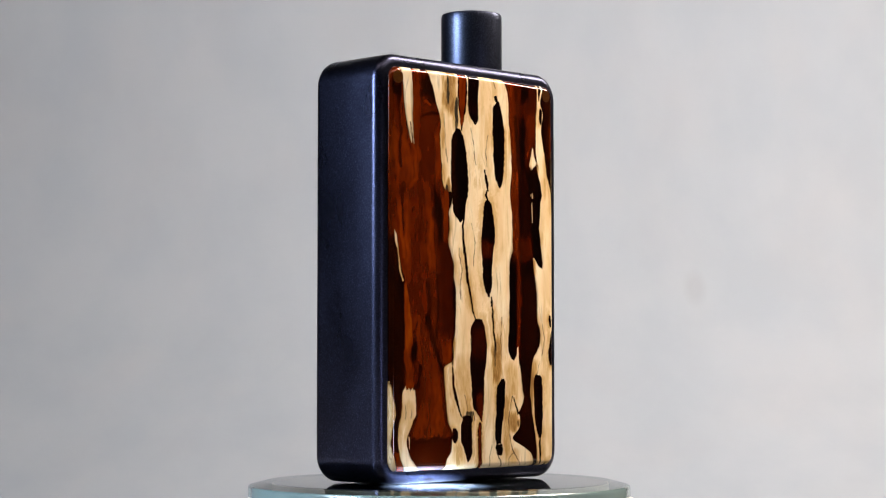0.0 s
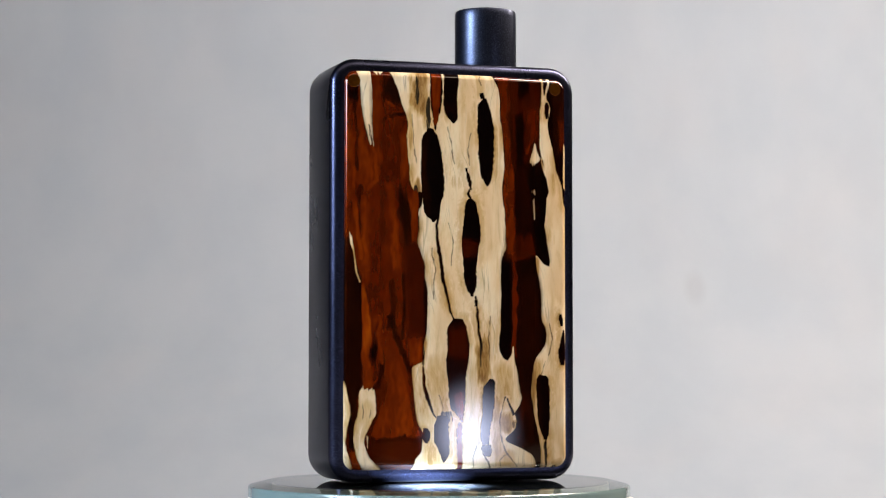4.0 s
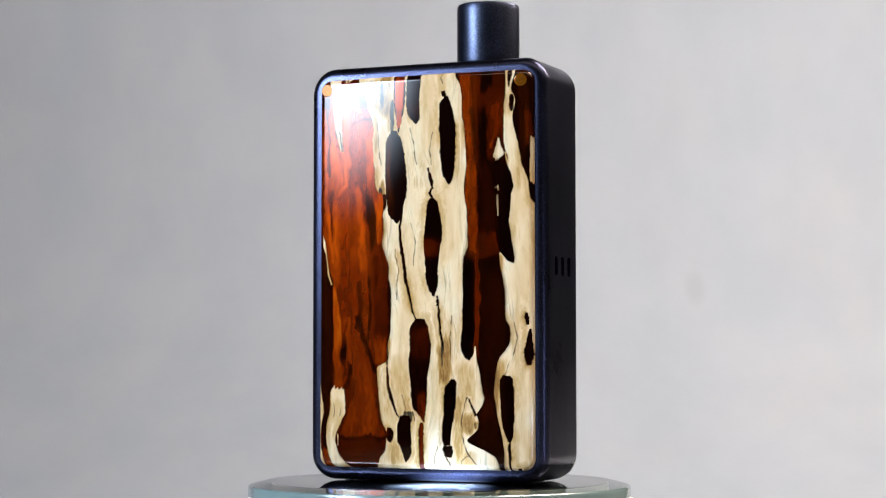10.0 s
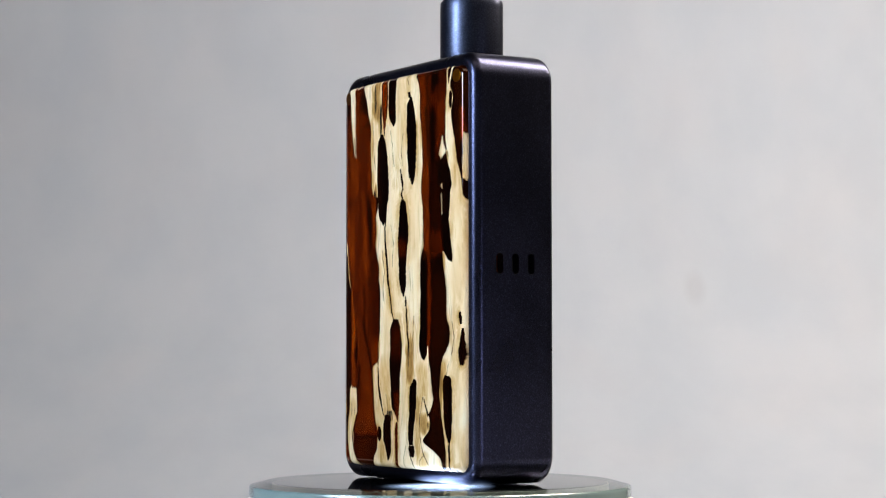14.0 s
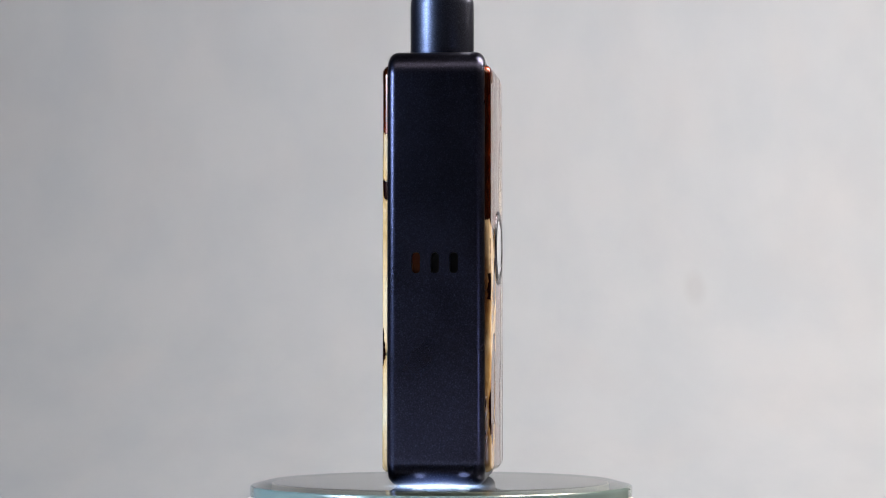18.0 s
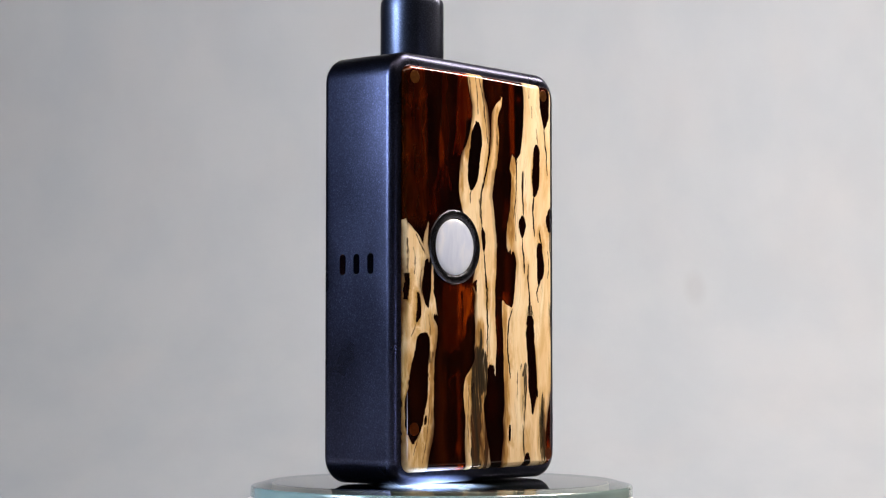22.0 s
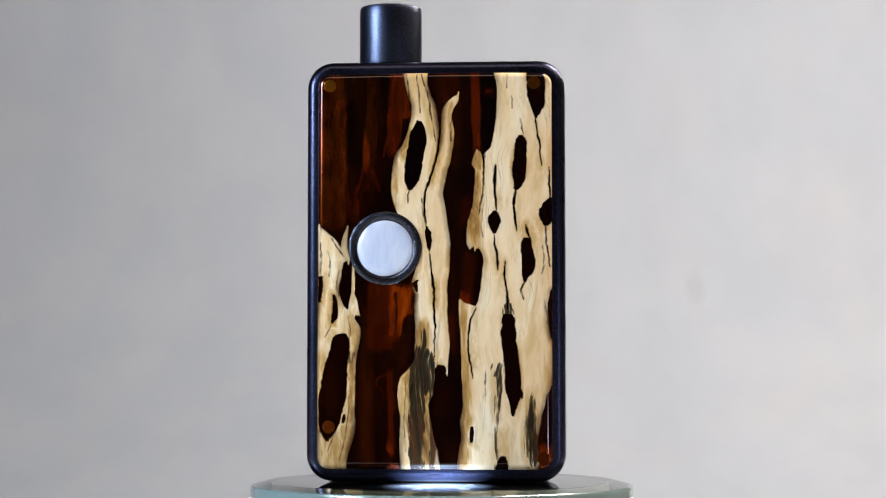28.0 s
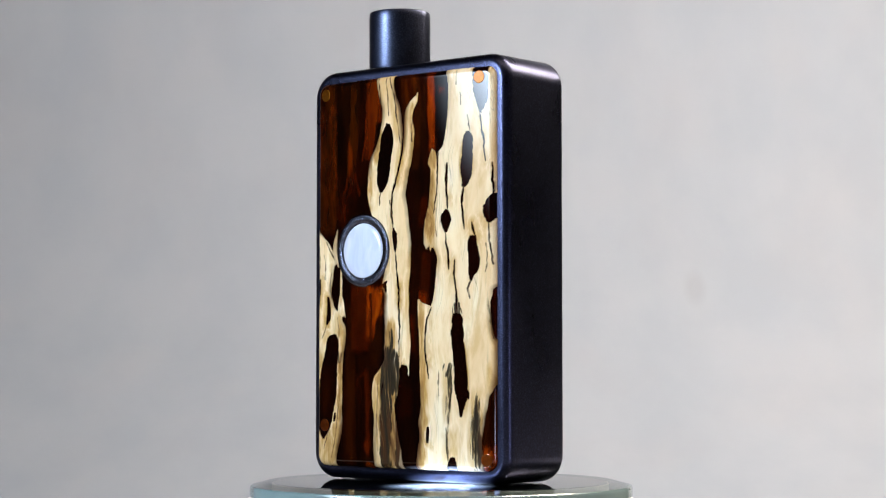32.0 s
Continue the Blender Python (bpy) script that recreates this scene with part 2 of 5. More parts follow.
def make_backdrop():
    m, n, l, p = material("mottled_grey_plaster")
    big = noise_node(n, l, (9, 9, 9), 3, 0.5)
    mid = noise_node(n, l, (42, 42, 26), 4, 0.5)
    hue = noise_node(n, l, (30, 30, 24), 2, 0.5)
    base = ramp(n, l, big, (0.3, (0.325, 0.357, 0.416)), (0.7, (0.348, 0.377, 0.434)))
    base = mix(n, l, 0.4, base, ramp(n, l, mid, (0.35, (0.305, 0.339, 0.401)), (0.65, (0.369, 0.393, 0.448))))
    base = mix(n, l, ramp(n, l, hue, (0.45, grey(0.0)), (0.75, grey(0.12))), base, (0.403, 0.361, 0.368))
    # an old smudge on the plaster
    spot = n.new("ShaderNodeTexGradient")
    spot.gradient_type = "SPHERICAL"
    tc, mp = n.new("ShaderNodeTexCoord"), n.new("ShaderNodeMapping")
    l.new(tc.outputs["Object"], mp.inputs["Vector"])
    mp.inputs["Scale"].default_value = (190, 0, 120)
    mp.inputs["Location"].default_value = (-0.0977 * 190, 0, -0.0522 * 120)
    l.new(mp.outputs["Vector"], spot.inputs["Vector"])
    base = mix(n, l, ramp(n, l, spot.outputs["Fac"], (0.0, grey(0.0)), (0.6, grey(0.18))), base, (0.22, 0.222, 0.225))
    l.new(base, p.inputs["Base Color"])
    p.inputs["Roughness"].default_value = 0.85
    return m


BACKDROP = make_backdrop()


# ---- mesh helpers ----
def mesh_from(name, bm, mat):
    me = bpy.data.meshes.new(name)
    bm.to_mesh(me)
    bm.free()
    me.materials.append(mat)
    return me


def part(name, bm, mat, parent, label="", smooth=True):
    me = mesh_from(name, bm, mat)
    if smooth:
        me.shade_smooth()
    ob = new(name, me)
    ob.parent = parent
    if label:
        tagged(ob, label)
    return ob


def lathe(profile, segments=64, closed=True, centre=(0, 0)):
    """A turned solid round the z axis from (radius, height) pairs in millimetres."""
    bm = bmesh.new()
    rings = []
    for r, z in profile:
        rings.append([bm.verts.new(((centre[0] + r * math.cos(a)) * MM, (centre[1] + r * math.sin(a)) * MM, z * MM))
                      for a in (2 * math.pi * i / segments for i in range(segments))])
    for a, b in zip(rings, rings[1:]):
        for i in range(segments):
            j = (i + 1) % segments
            bm.faces.new((a[i], a[j], b[j], b[i]))
    if closed:
        bm.faces.new(list(reversed(rings[0])))
        bm.faces.new(rings[-1])
    bm.normal_update()
    return bm


def sharp_by_angle(ob, degrees):
    bm = bmesh.new()
    bm.from_mesh(ob.data)
    for e in bm.edges:
        e.smooth = len(e.link_faces) == 2 and e.calc_face_angle() < radians(degrees)
    bm.to_mesh(ob.data)
    bm.free()


# ---- the room ----
def sheet(name, corners, mat, thick=0.02):
    """A slab: four corners, thickened away from the side that they face."""
    bm = bmesh.new()
    vs = [bm.verts.new(c) for c in corners]
    f = bm.faces.new(vs)
    bm.normal_update()
    off = -f.normal * thick
    low = [bm.verts.new(v.co + off) for v in vs]
    bm.faces.new(list(reversed(low)))
    for i in range(4):
        j = (i + 1) % 4
        bm.faces.new((vs[i], low[i], low[j], vs[j]))
    return tagged(new(name, mesh_from(name, bm, mat)), kind="structure")


TABLE_Z = -0.050
WALL_Y = 0.42


def backdrop():
    """A grey sweep that comes down in a wide curve and runs out on the table."""
    bm = bmesh.new()
    foot = TABLE_Z + 0.0035
    r = 0.20
    prof = [(WALL_Y - r - 0.03, foot), (WALL_Y - r, foot)]
    prof += [(WALL_Y - r + r * math.sin(a), foot + r - r * math.cos(a)) for a in (radians(5 * i) for i in range(1, 19))]
    prof += [(WALL_Y, 0.42)]
    under = [(y + 0.003 * u, z - 0.003 * (1 - u)) for y, z, u in ((y, z, min((z - foot) / r, 1.0)) for y, z in prof)]
    loop = prof + under[::-1]
    a = [bm.verts.new((-0.32, y, z)) for y, z in loop]
    b = [bm.verts.new((0.205, y, z)) for y, z in loop]
    for i in range(len(loop)):
        j = (i + 1) % len(loop)
        bm.faces.new((a[i], b[i], b[j], a[j]))
    k = len(prof)
    for s in (a, b):
        for i in range(k - 1):
            bm.faces.new((s[i], s[i + 1], s[2 * k - 2 - i], s[2 * k - 1 - i]))
    bmesh.ops.recalc_face_normals(bm, faces=bm.faces)
    me = mesh_from("backdrop", bm, BACKDROP)
    me.shade_smooth()
    ob = tagged(new("backdrop", me), "light grey mottled backdrop curving out on the table", kind="structure")
    sharp_by_angle(ob, 40)
    return ob


backdrop()
sheet("table_top", [(-1.1, -1.0, TABLE_Z), (1.1, -1.0, TABLE_Z), (1.1, 0.5, TABLE_Z), (-1.1, 0.5, TABLE_Z)], TABLE)
# unseen walls, made dark to keep bright reflections off the device
sheet("wall_back", [(-1.1, 0.5, -0.1), (1.1, 0.5, -0.1), (1.1, 0.5, 1.3), (-1.1, 0.5, 1.3)], DARK_PAINT)
sheet("wall_left", [(-1.1, -1.0, -0.1), (-1.1, 0.5, -0.1), (-1.1, 0.5, 1.3), (-1.1, -1.0, 1.3)], DARK_PAINT)
sheet("wall_right", [(1.1, 0.5, -0.1), (1.1, -1.0, -0.1), (1.1, -1.0, 1.3), (1.1, 0.5, 1.3)], DARK_PAINT)
sheet("wall_front", [(1.1, -1.0, -0.1), (-1.1, -1.0, -0.1), (-1.1, -1.0, 1.3), (1.1, -1.0, 1.3)], DARK_PAINT)
sheet("ceiling", [(-1.12, 0.5, 1.3), (1.12, 0.5, 1.3), (1.12, -1.02, 1.3), (-1.12, -1.02, 1.3)], PAINT)


# ---- the turntable ----
DISC_Z = 0.75
turntable = tagged(new("turntable"), "white plastic turntable with a round greenish glass top", "turntable")
turntable.location.z = DISC_Z * MM
base = part("base", lathe([(33, -50.7), (37.0, -50.2), (37.4, -48.5), (37.4, -4.0), (37.1, -3.4), (36.4, -3.2), (32.3, -3.2), (32.3, -0.4), (31.9, -0.35)], 96), BASE_WHITE, turntable, "white plastic drum base")
sharp_by_angle(base, 40)
# the plate is no lamp: its emission stands in for the LEDs' blurred glow
plate = part("glow_plate", lathe([(31.9, -0.36), (31.9, -0.30)], 96), GLOW_PLATE, turntable, "dark plate under the glass with the lights' glow painted on", smooth=False)
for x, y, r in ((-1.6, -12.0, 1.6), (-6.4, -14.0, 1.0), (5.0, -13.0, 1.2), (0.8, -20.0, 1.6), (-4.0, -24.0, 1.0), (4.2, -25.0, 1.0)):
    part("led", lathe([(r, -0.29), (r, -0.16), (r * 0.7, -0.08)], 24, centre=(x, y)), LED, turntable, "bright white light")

DISC_R = 36.6
disc = tagged(new("glass_disc"), "clear glass disc with a bevelled greenish edge")
disc.parent = turntable
part("glass_top", lathe([(33.3, 0.0), (0.01, 0.0)], 128, closed=False), GLASS, disc, "clear polished glass", smooth=False)
part("bevel", lathe([(36.3, -0.75), (33.3, 0.0)], 128, closed=False), GLASS, disc, "polished glass bevel")
edge = part("rim", lathe([(33.3, -2.9), (36.2, -2.6), (36.3, -0.76), (36.5, -0.95), (DISC_R, -1.3), (DISC_R, -2.7), (36.3, -3.05), (33.3, -3.1)], 128, closed=False), RIM, disc, "frosted greenish glass edge")
sharp_by_angle(edge, 8)


# ---- the device ----
device = tagged(new("box_device"), "black metal box device with cactus wood and amber resin panels", "vaporizer")
BX, BZ0, BZ1, BY0, BY1 = 0.35, 0.95, 80.4, -8.1, 9.7
BHW, BHH = 24.45, (BZ1 - BZ0) / 2
BZC = (BZ0 + BZ1) / 2


def rounded_rect(hw, hh, r, n=10):
    pts = []
    for cx, cz, a0 in ((hw - r, hh - r, 0), (-hw + r, hh - r, 90), (-hw + r, -hh + r, 180), (hw - r, -hh + r, 270)):
        for i in range(n + 1):
            a = radians(a0 + 90 * i / n)
            pts.append((cx + r * math.cos(a), cz + r * math.sin(a)))
    return pts


def body():
    bm = bmesh.new()
    re, rc, steps = 1.8, 5.0, 7
    prof = [(re * (1 - math.sin(a)), BY0 + re * (1 - math.cos(a))) for a in (math.pi / 2 * i / steps for i in range(steps + 1))]
    prof += [(i, BY0 + BY1 - y) for i, y in reversed(prof)]
    rings = []
    for inset, y in prof:
        ring = rounded_rect(BHW - inset, BHH - inset, rc - inset * 0.9)
        rings.append([bm.verts.new(((BX + x) * MM, y * MM, (BZC + z) * MM)) for x, z in ring])
    count, gap = len(rings[0]), None
    for k, (a, b) in enumerate(zip(rings, rings[1:])):
        for i in range(count):
            j = (i + 1) % count
            if k == steps and i == count - 1:
                gap = (a[i], a[j], b[j], b[i])
                continue
            bm.faces.new((a[i], b[i], b[j], a[j]))
    bm.faces.new(rings[0])
    bm.faces.new(list(reversed(rings[-1])))
    # the side wall with its three air slots
    edges = [bm.edges.get((gap[i], gap[(i + 1) % 4])) or bm.edges.new((gap[i], gap[(i + 1) % 4])) for i in range(4)]
    loops = []
    for y in (-2.75, 0.70, 4.15):
        pts = [(y + 0.78 * math.cos(a), 41.35 + (1.15 if math.sin(a) >= 0 else -1.15) + 0.78 * math.sin(a)) for a in (2 * math.pi * i / 20 for i in range(20))]
        loop = [bm.verts.new(((BX + BHW) * MM, py * MM, pz * MM)) for py, pz in pts]
        loops.append(loop)
        edges += [bm.edges.new((loop[i], loop[(i + 1) % 20])) for i in range(20)]
    bmesh.ops.triangle_fill(bm, use_beauty=True, edges=edges, normal=(1, 0, 0))
    for loop in loops:
        inner = [bm.verts.new(v.co + Vector((-2.2 * MM, 0, 0))) for v in loop]
        for i in range(20):
            j = (i + 1) % 20
            bm.faces.new((loop[i], loop[j], inner[j], inner[i]))
    bmesh.ops.recalc_face_normals(bm, faces=bm.faces)
    ob = part("body", bm, BLACK, device, "matt black anodised metal shell")
    sharp_by_angle(ob, 35)
    for k, y in enumerate((-2.75, 0.70, 4.15)):
        fb = bmesh.new()
        bmesh.ops.create_cube(fb, size=1, matrix=Matrix.Translation(((BX + BHW - 2.1) * MM, y * MM, 41.35 * MM)) @ Matrix.Diagonal((0.4 * MM, 1.9 * MM, 4.4 * MM, 1)))
        part("slot_floor", fb, COPPER if k == 0 else SLOT, device, "dim copper seen inside the slot" if k == 0 else "dark slot", smooth=False)


body()
for sx, sy in ((-14, -1.5), (14, -1.5), (-14, 3), (14, 3)):
    part("foot", lathe([(0.8, DISC_Z), (0.9, DISC_Z + 0.05), (0.9, 1.1)], 24, centre=(BX + sx, sy)), RUBBER, device, "small black foot")

tip = part("mouthpiece", lathe([(2.6, 86), (2.6, 91.7), (3.0, 92.0), (5.6, 92.05), (5.85, 91.9), (5.98, 91.5), (6.02, 90.6), (6.02, 81.3), (5.95, 80.7), (5.5, 80.55), (5.4, 79.5)], 72, centre=(9.6, 1.0)), TIP, device, "round black mouthpiece")
sharp_by_angle(tip, 40)
part("collar", lathe([(6.35, 79.5), (6.35, 80.3), (6.1, 80.45), (5.0, 80.5)], 72, centre=(9.6, 1.0)), BLACK, device, "thin black collar")

# ---- the wood in the panels ----
FRONT, BACK = ({"base": 0.1, "strand": [], "gap": [], "crack": [], "stain_shadow": [], "shade": [], "tone": [], "clear": []} for _ in range(2))


def strand(side, low, high):
    """A strand of wood between two edges, each from below upwards as (height, place)."""
    side["strand"].append((low, high))


def gap(side, low, high):
    """A pocket of resin in the wood between two edges."""
    side["gap"].append((low, high))


def crack(side, width, *points):
    side["crack"].append((width, points))


def stain_shadow(side, x, z, half_width, half_height, depth):
    """Dark grey fibres in the wood, and wood in shadow painted dark."""
    side["stain_shadow"].append((x, z, half_width, half_height, depth))


def shade(side, x, z, half_width, half_height, depth):
    """Browner wood."""
    side["shade"].append((x, z, half_width, half_height, depth))


def patch(side, tone, soft, low, high):
    """A body of lighter or darker resin between two edges."""
    side["tone"].append((tone, soft, low, high))


def streak(side, tone, width, *points):
    """A wisp in the resin along a line: lighter, or darker where its tone is negative."""
    side["tone"].append((tone, width, points, None))


def clear(side, share, soft, low, high):
    """Clear amber over the dark backing, which only gleams, between two edges."""
    side["clear"].append((share, soft, low, high))


strand(FRONT, [(64.03, -16.97), (65.53, -17.4), (67.67, -18.04), (70.35, -18.48), (73.03, -18.7), (75.72, -19.02), (77.87, -19.45)], [(64.03, -16.23), (65.53, -16.34), (67.67, -16.56), (70.35, -16.56), (75.72, -16.68), (77.86, -16.79)])
strand(FRONT, [(77.01, -15.62), (77.43, -16.05), (77.86, -16.37)], [(77.01, -15.2), (77.44, -14.66), (77.87, -14.13)])
strand(FRONT, [(55.39, -8.57), (56.14, -8.99), (57.84, -9.42), (59.66, -9.42), (62.12, -9.64), (63.94, -9.85), (65.76, -9.96), (67.47, -9.64), (69.29, -9.97), (71.11, -10.61), (72.83, -11.14), (74.65, -11.79), (76.47, -12.53), (77.87, -13.39)], [(55.51, 9.2), (56.26, 9.09), (57.98, 9.2), (59.81, 9.53), (62.28, 9.43), (65.93, 9.22), (69.47, 8.79), (73.02, 8.58), (75.17, 8.36), (76.67, 7.61), (78.06, 7.07)])
strand(FRONT, [(22.97, -6.94), (24.35, -6.52), (25.62, -6.83), (27.74, -6.31), (29.86, -5.99), (33.36, -5.89), (36.23, -5.89), (38.35, -6.1), (39.1, -6.42), (40.48, -6.42), (42.29, -6.74), (43.99, -7.17), (45.48, -7.7), (46.54, -7.81), (48.25, -7.49), (50.06, -7.5), (51.87, -7.71), (52.94, -6.97), (58.82, -6.76)], [(22.97, 9.91), (24.25, 9.16), (25.63, 8.62), (27.01, 8.52), (29.88, 8.74), (33.39, 8.63), (35.95, 8.96), (39.47, 8.75), (42.99, 9.08), (44.28, 9.62), (45.14, 10.05), (46.63, 9.84), (48.77, 9.84), (51.55, 9.74), (53.69, 9.31), (56.26, 9.09), (58.95, 9.31)])
strand(FRONT, [(3.04, -9.14), (5.25, -8.19), (6.61, -7.13), (8.4, -6.92), (10.51, -6.93), (11.57, -7.67), (12.2, -7.99), (13.68, -8.2), (15.37, -8.41), (17.16, -8.52), (18.96, -8.63), (21.71, -8.95), (22.66, -8.95), (23.5, -6.73), (26.47, -6.09)], [(2.91, 16.23), (4.4, 16.01), (5.46, 15.58), (6.53, 14.4), (7.6, 11.71), (8.35, 9.99), (8.98, 9.57), (10.04, 10.96), (10.99, 11.93), (12.15, 11.93), (13.74, 11.51), (14.69, 12.26), (15.75, 12.8), (16.39, 13.13), (17.45, 12.91), (19.57, 12.59), (22.12, 12.06), (23.29, 11.74), (23.72, 9.91), (24.25, 9.16), (25.63, 8.62), (26.48, 8.52)])
strand(FRONT, [(21.91, 8.83), (22.97, 9.69), (24.14, 10.34), (24.99, 11.09), (26.06, 11.2)], [(21.91, 12.06), (22.97, 11.85), (24.14, 11.63), (26.06, 11.42)])
strand(FRONT, [(38.46, 19.14), (41.68, 18.93), (43.07, 18.94), (44.89, 18.62), (46.71, 18.29), (49.49, 17.86), (52.08, 18.2), (54.55, 18.31), (56.17, 18.87), (58.31, 18.33), (59.92, 17.89), (61.75, 17.57), (63.14, 17.14), (64.54, 16.81), (66.05, 16.82), (69.61, 16.83), (71.44, 16.94), (73.18, 17.27), (76.85, 17.17), (78.25, 16.85)], [(38.49, 23.19), (51.93, 23.24), (53.85, 22.04), (57.07, 21.61), (58.9, 21.06), (59.96, 20.52), (62.44, 20.09), (64.26, 19.55), (66.09, 19.11), (68.24, 18.68), (69.32, 18.68), (70.73, 19.02), (71.81, 19.24), (73.21, 18.91), (73.96, 18.26), (75.04, 18.37), (76.89, 19.03), (78.3, 19.04)])
strand(FRONT, [(2.91, 16.98), (6.51, 16.99), (8.31, 16.67), (10.01, 16.35), (11.82, 16.03), (13.62, 15.6), (15.32, 15.28), (17.13, 14.96), (19.57, 15.08), (21.38, 15.19), (22.76, 15.52), (24.25, 16.06), (25.64, 17.26), (27.03, 18.02), (28.52, 18.24), (29.91, 18.03), (30.97, 17.27), (32.04, 17.06), (35.24, 17.07), (38.45, 16.86), (39.52, 16.64), (40.9, 16.21), (42.4, 16.11), (43.9, 16)], [(2.85, 23.07), (41.07, 23.2), (41.67, 18.61), (42.41, 17.52), (43.9, 16.11)])
strand(FRONT, [(61.28, 15.06), (61.92, 14.74), (62.79, 15.17), (63.98, 15.5), (65.27, 15.83)], [(61.29, 15.82), (61.96, 17.13), (62.81, 16.81), (63.99, 16.27), (65.28, 16.05)])
strand(FRONT, [(58.64, 18.22), (59.92, 17.67), (60.99, 17.35), (62.39, 17.13)], [(58.64, 18.76), (59.93, 18.11), (61, 17.79), (62.39, 17.35)])
strand(FRONT, [(55.48, 15.27), (56.44, 15.27)], [(55.48, 15.92), (56.45, 15.92)])
strand(FRONT, [(50.44, 15.69), (51.51, 15.58), (52.9, 15.48), (54.62, 15.37)], [(50.44, 15.8), (51.51, 15.91), (52.91, 15.91), (54.62, 15.7)])
strand(FRONT, [(56.75, 21.83), (62.15, 21.84), (65.38, 21.85)], [(56.78, 23.25), (65.41, 23.28)])
strand(FRONT, [(3.05, -22.4), (19.8, -22.46)], [(3.05, -19.77), (4.83, -20.52), (6.62, -20.94), (8.41, -21.26), (10.1, -21.16), (11.89, -20.96), (13.68, -20.44), (15.37, -20.55), (17.16, -20.97), (19.8, -21.61)])
strand(FRONT, [(3.05, -17.88), (4.52, -18.94), (5.57, -19.47), (6.94, -19.78), (8.41, -20), (9.47, -20), (10.84, -19.9), (12.63, -19.59), (13.68, -19.28), (15.37, -19.07), (17.16, -19.08), (18.43, -18.76)], [(3.05, -13.88), (4.52, -15.99), (5.57, -16.83), (6.94, -17.47), (8.41, -17.89), (9.47, -17.69), (10.84, -17.16), (12.63, -16.43), (13.68, -15.59), (15.37, -15.7), (17.16, -15.91), (18.43, -16.02)])
strand(FRONT, [(7.15, -17.36), (8.73, -17.47), (9.78, -17.69)], [(7.15, -17.26), (8.73, -17.16), (9.78, -17.05)])
strand(FRONT, [(38.02, -18.92), (39.4, -19.45), (40.47, -19.77), (42.59, -19.99), (44.19, -20.21), (45.78, -20.64), (47.28, -20.75)], [(38.02, -18.6), (39.4, -19.14), (40.47, -19.46), (42.59, -19.67), (44.19, -19.89), (45.78, -20.21), (47.28, -20.43)])
gap(FRONT, [(66.32, -4.42), (69.32, -4.74), (72.86, -5.28), (78.34, -5.39)], [(66.32, -4.31), (69.33, -3.78), (71.16, -3.25), (74.71, -2.93), (78.36, -3.04)])
gap(FRONT, [(68.39, -0.78), (69.03, -1.43), (69.88, -2.07), (71.16, -2.6), (72.88, -2.71), (75.78, -2.61), (78.37, -2.5)], [(68.39, -0.57), (69.04, -0.14), (69.9, -0.03), (72.91, 0.07), (75.81, 0.18), (78.4, 0.29)])
gap(FRONT, [(49.64, -4.84), (50.07, -5.37), (50.81, -6.11), (51.88, -6.65), (54.33, -6.86), (56.46, -7.08), (58.6, -7.19), (62.88, -7.08), (65.02, -6.98), (66.42, -6.55), (67.28, -5.7)], [(49.64, -4.62), (50.07, -4.3), (50.82, -3.77), (51.89, -3.66), (52.96, -3.24), (54.35, -2.81), (56.49, -2.6), (59.7, -2.71), (62.9, -3.03), (65.04, -3.67), (66.43, -3.99), (67.28, -4.95)])
gap(FRONT, [(73.29, 4.8), (73.93, 4.48), (74.47, 4.48)], [(73.29, 5.34), (73.94, 5.45), (74.48, 5.12)])
gap(FRONT, [(56.77, 5.86), (57.3, 5.43), (58.36, 4.9), (59.75, 4.58), (62.97, 4.36), (65.86, 4.04), (70.16, 4.15), (72.31, 4.37), (73.4, 5.12)], [(56.77, 6.08), (57.31, 6.4), (58.38, 6.83), (59.78, 7.27), (63, 7.38), (65.9, 7.49), (68.05, 7.38), (70.2, 6.95), (72.34, 6.42), (73.41, 5.77)])
gap(FRONT, [(55.99, 2.64), (57.06, 2.21), (58.34, 1.89), (59.94, 1.68)], [(55.99, 2.86), (57.06, 2.86), (58.34, 2.54), (59.94, 1.89)])
gap(FRONT, [(35.72, 2.74), (36.99, 1.89), (38.37, 1.46), (39.44, 1.24), (42.31, 1.03), (44.76, 0.82), (46.58, 0.93), (49.03, 1.14), (51.49, 1.35), (53.31, 1.68), (54.27, 2.32)], [(35.72, 3.17), (37, 3.6), (39.45, 3.81), (42.33, 4.03), (44.78, 4.24), (46.6, 4.57), (49.05, 4.57), (51.51, 4.25), (53.32, 3.82), (54.28, 3.07)])
gap(FRONT, [(34.02, 3.59), (34.97, 3.38), (35.83, 3.49)], [(34.02, 3.81), (34.98, 3.92), (35.83, 3.7)])
gap(FRONT, [(12.08, 0.92), (13.24, 0.18), (14.3, -0.99), (15.36, -1.52), (17.16, -1.63), (20.33, -1.84), (23.5, -2.16), (26.36, -1.95), (29.86, -2.06), (30.61, -1.53), (31.46, -0.68)], [(12.08, 1.13), (13.24, 1.24), (14.3, 1.35), (17.15, 1.56), (20.33, 1.67), (22.44, 1.99), (24.56, 2.2), (26.37, 2.31), (27.75, 2.1), (29.87, 1.88), (30.61, 1.46), (31.46, 1.03)])
gap(FRONT, [(3.01, 0.17), (7.65, -0.04), (10.81, 0.07), (12.08, 0.28)], [(3.01, 0.92), (7.65, 0.92), (10.81, 0.92), (12.08, 0.81)])
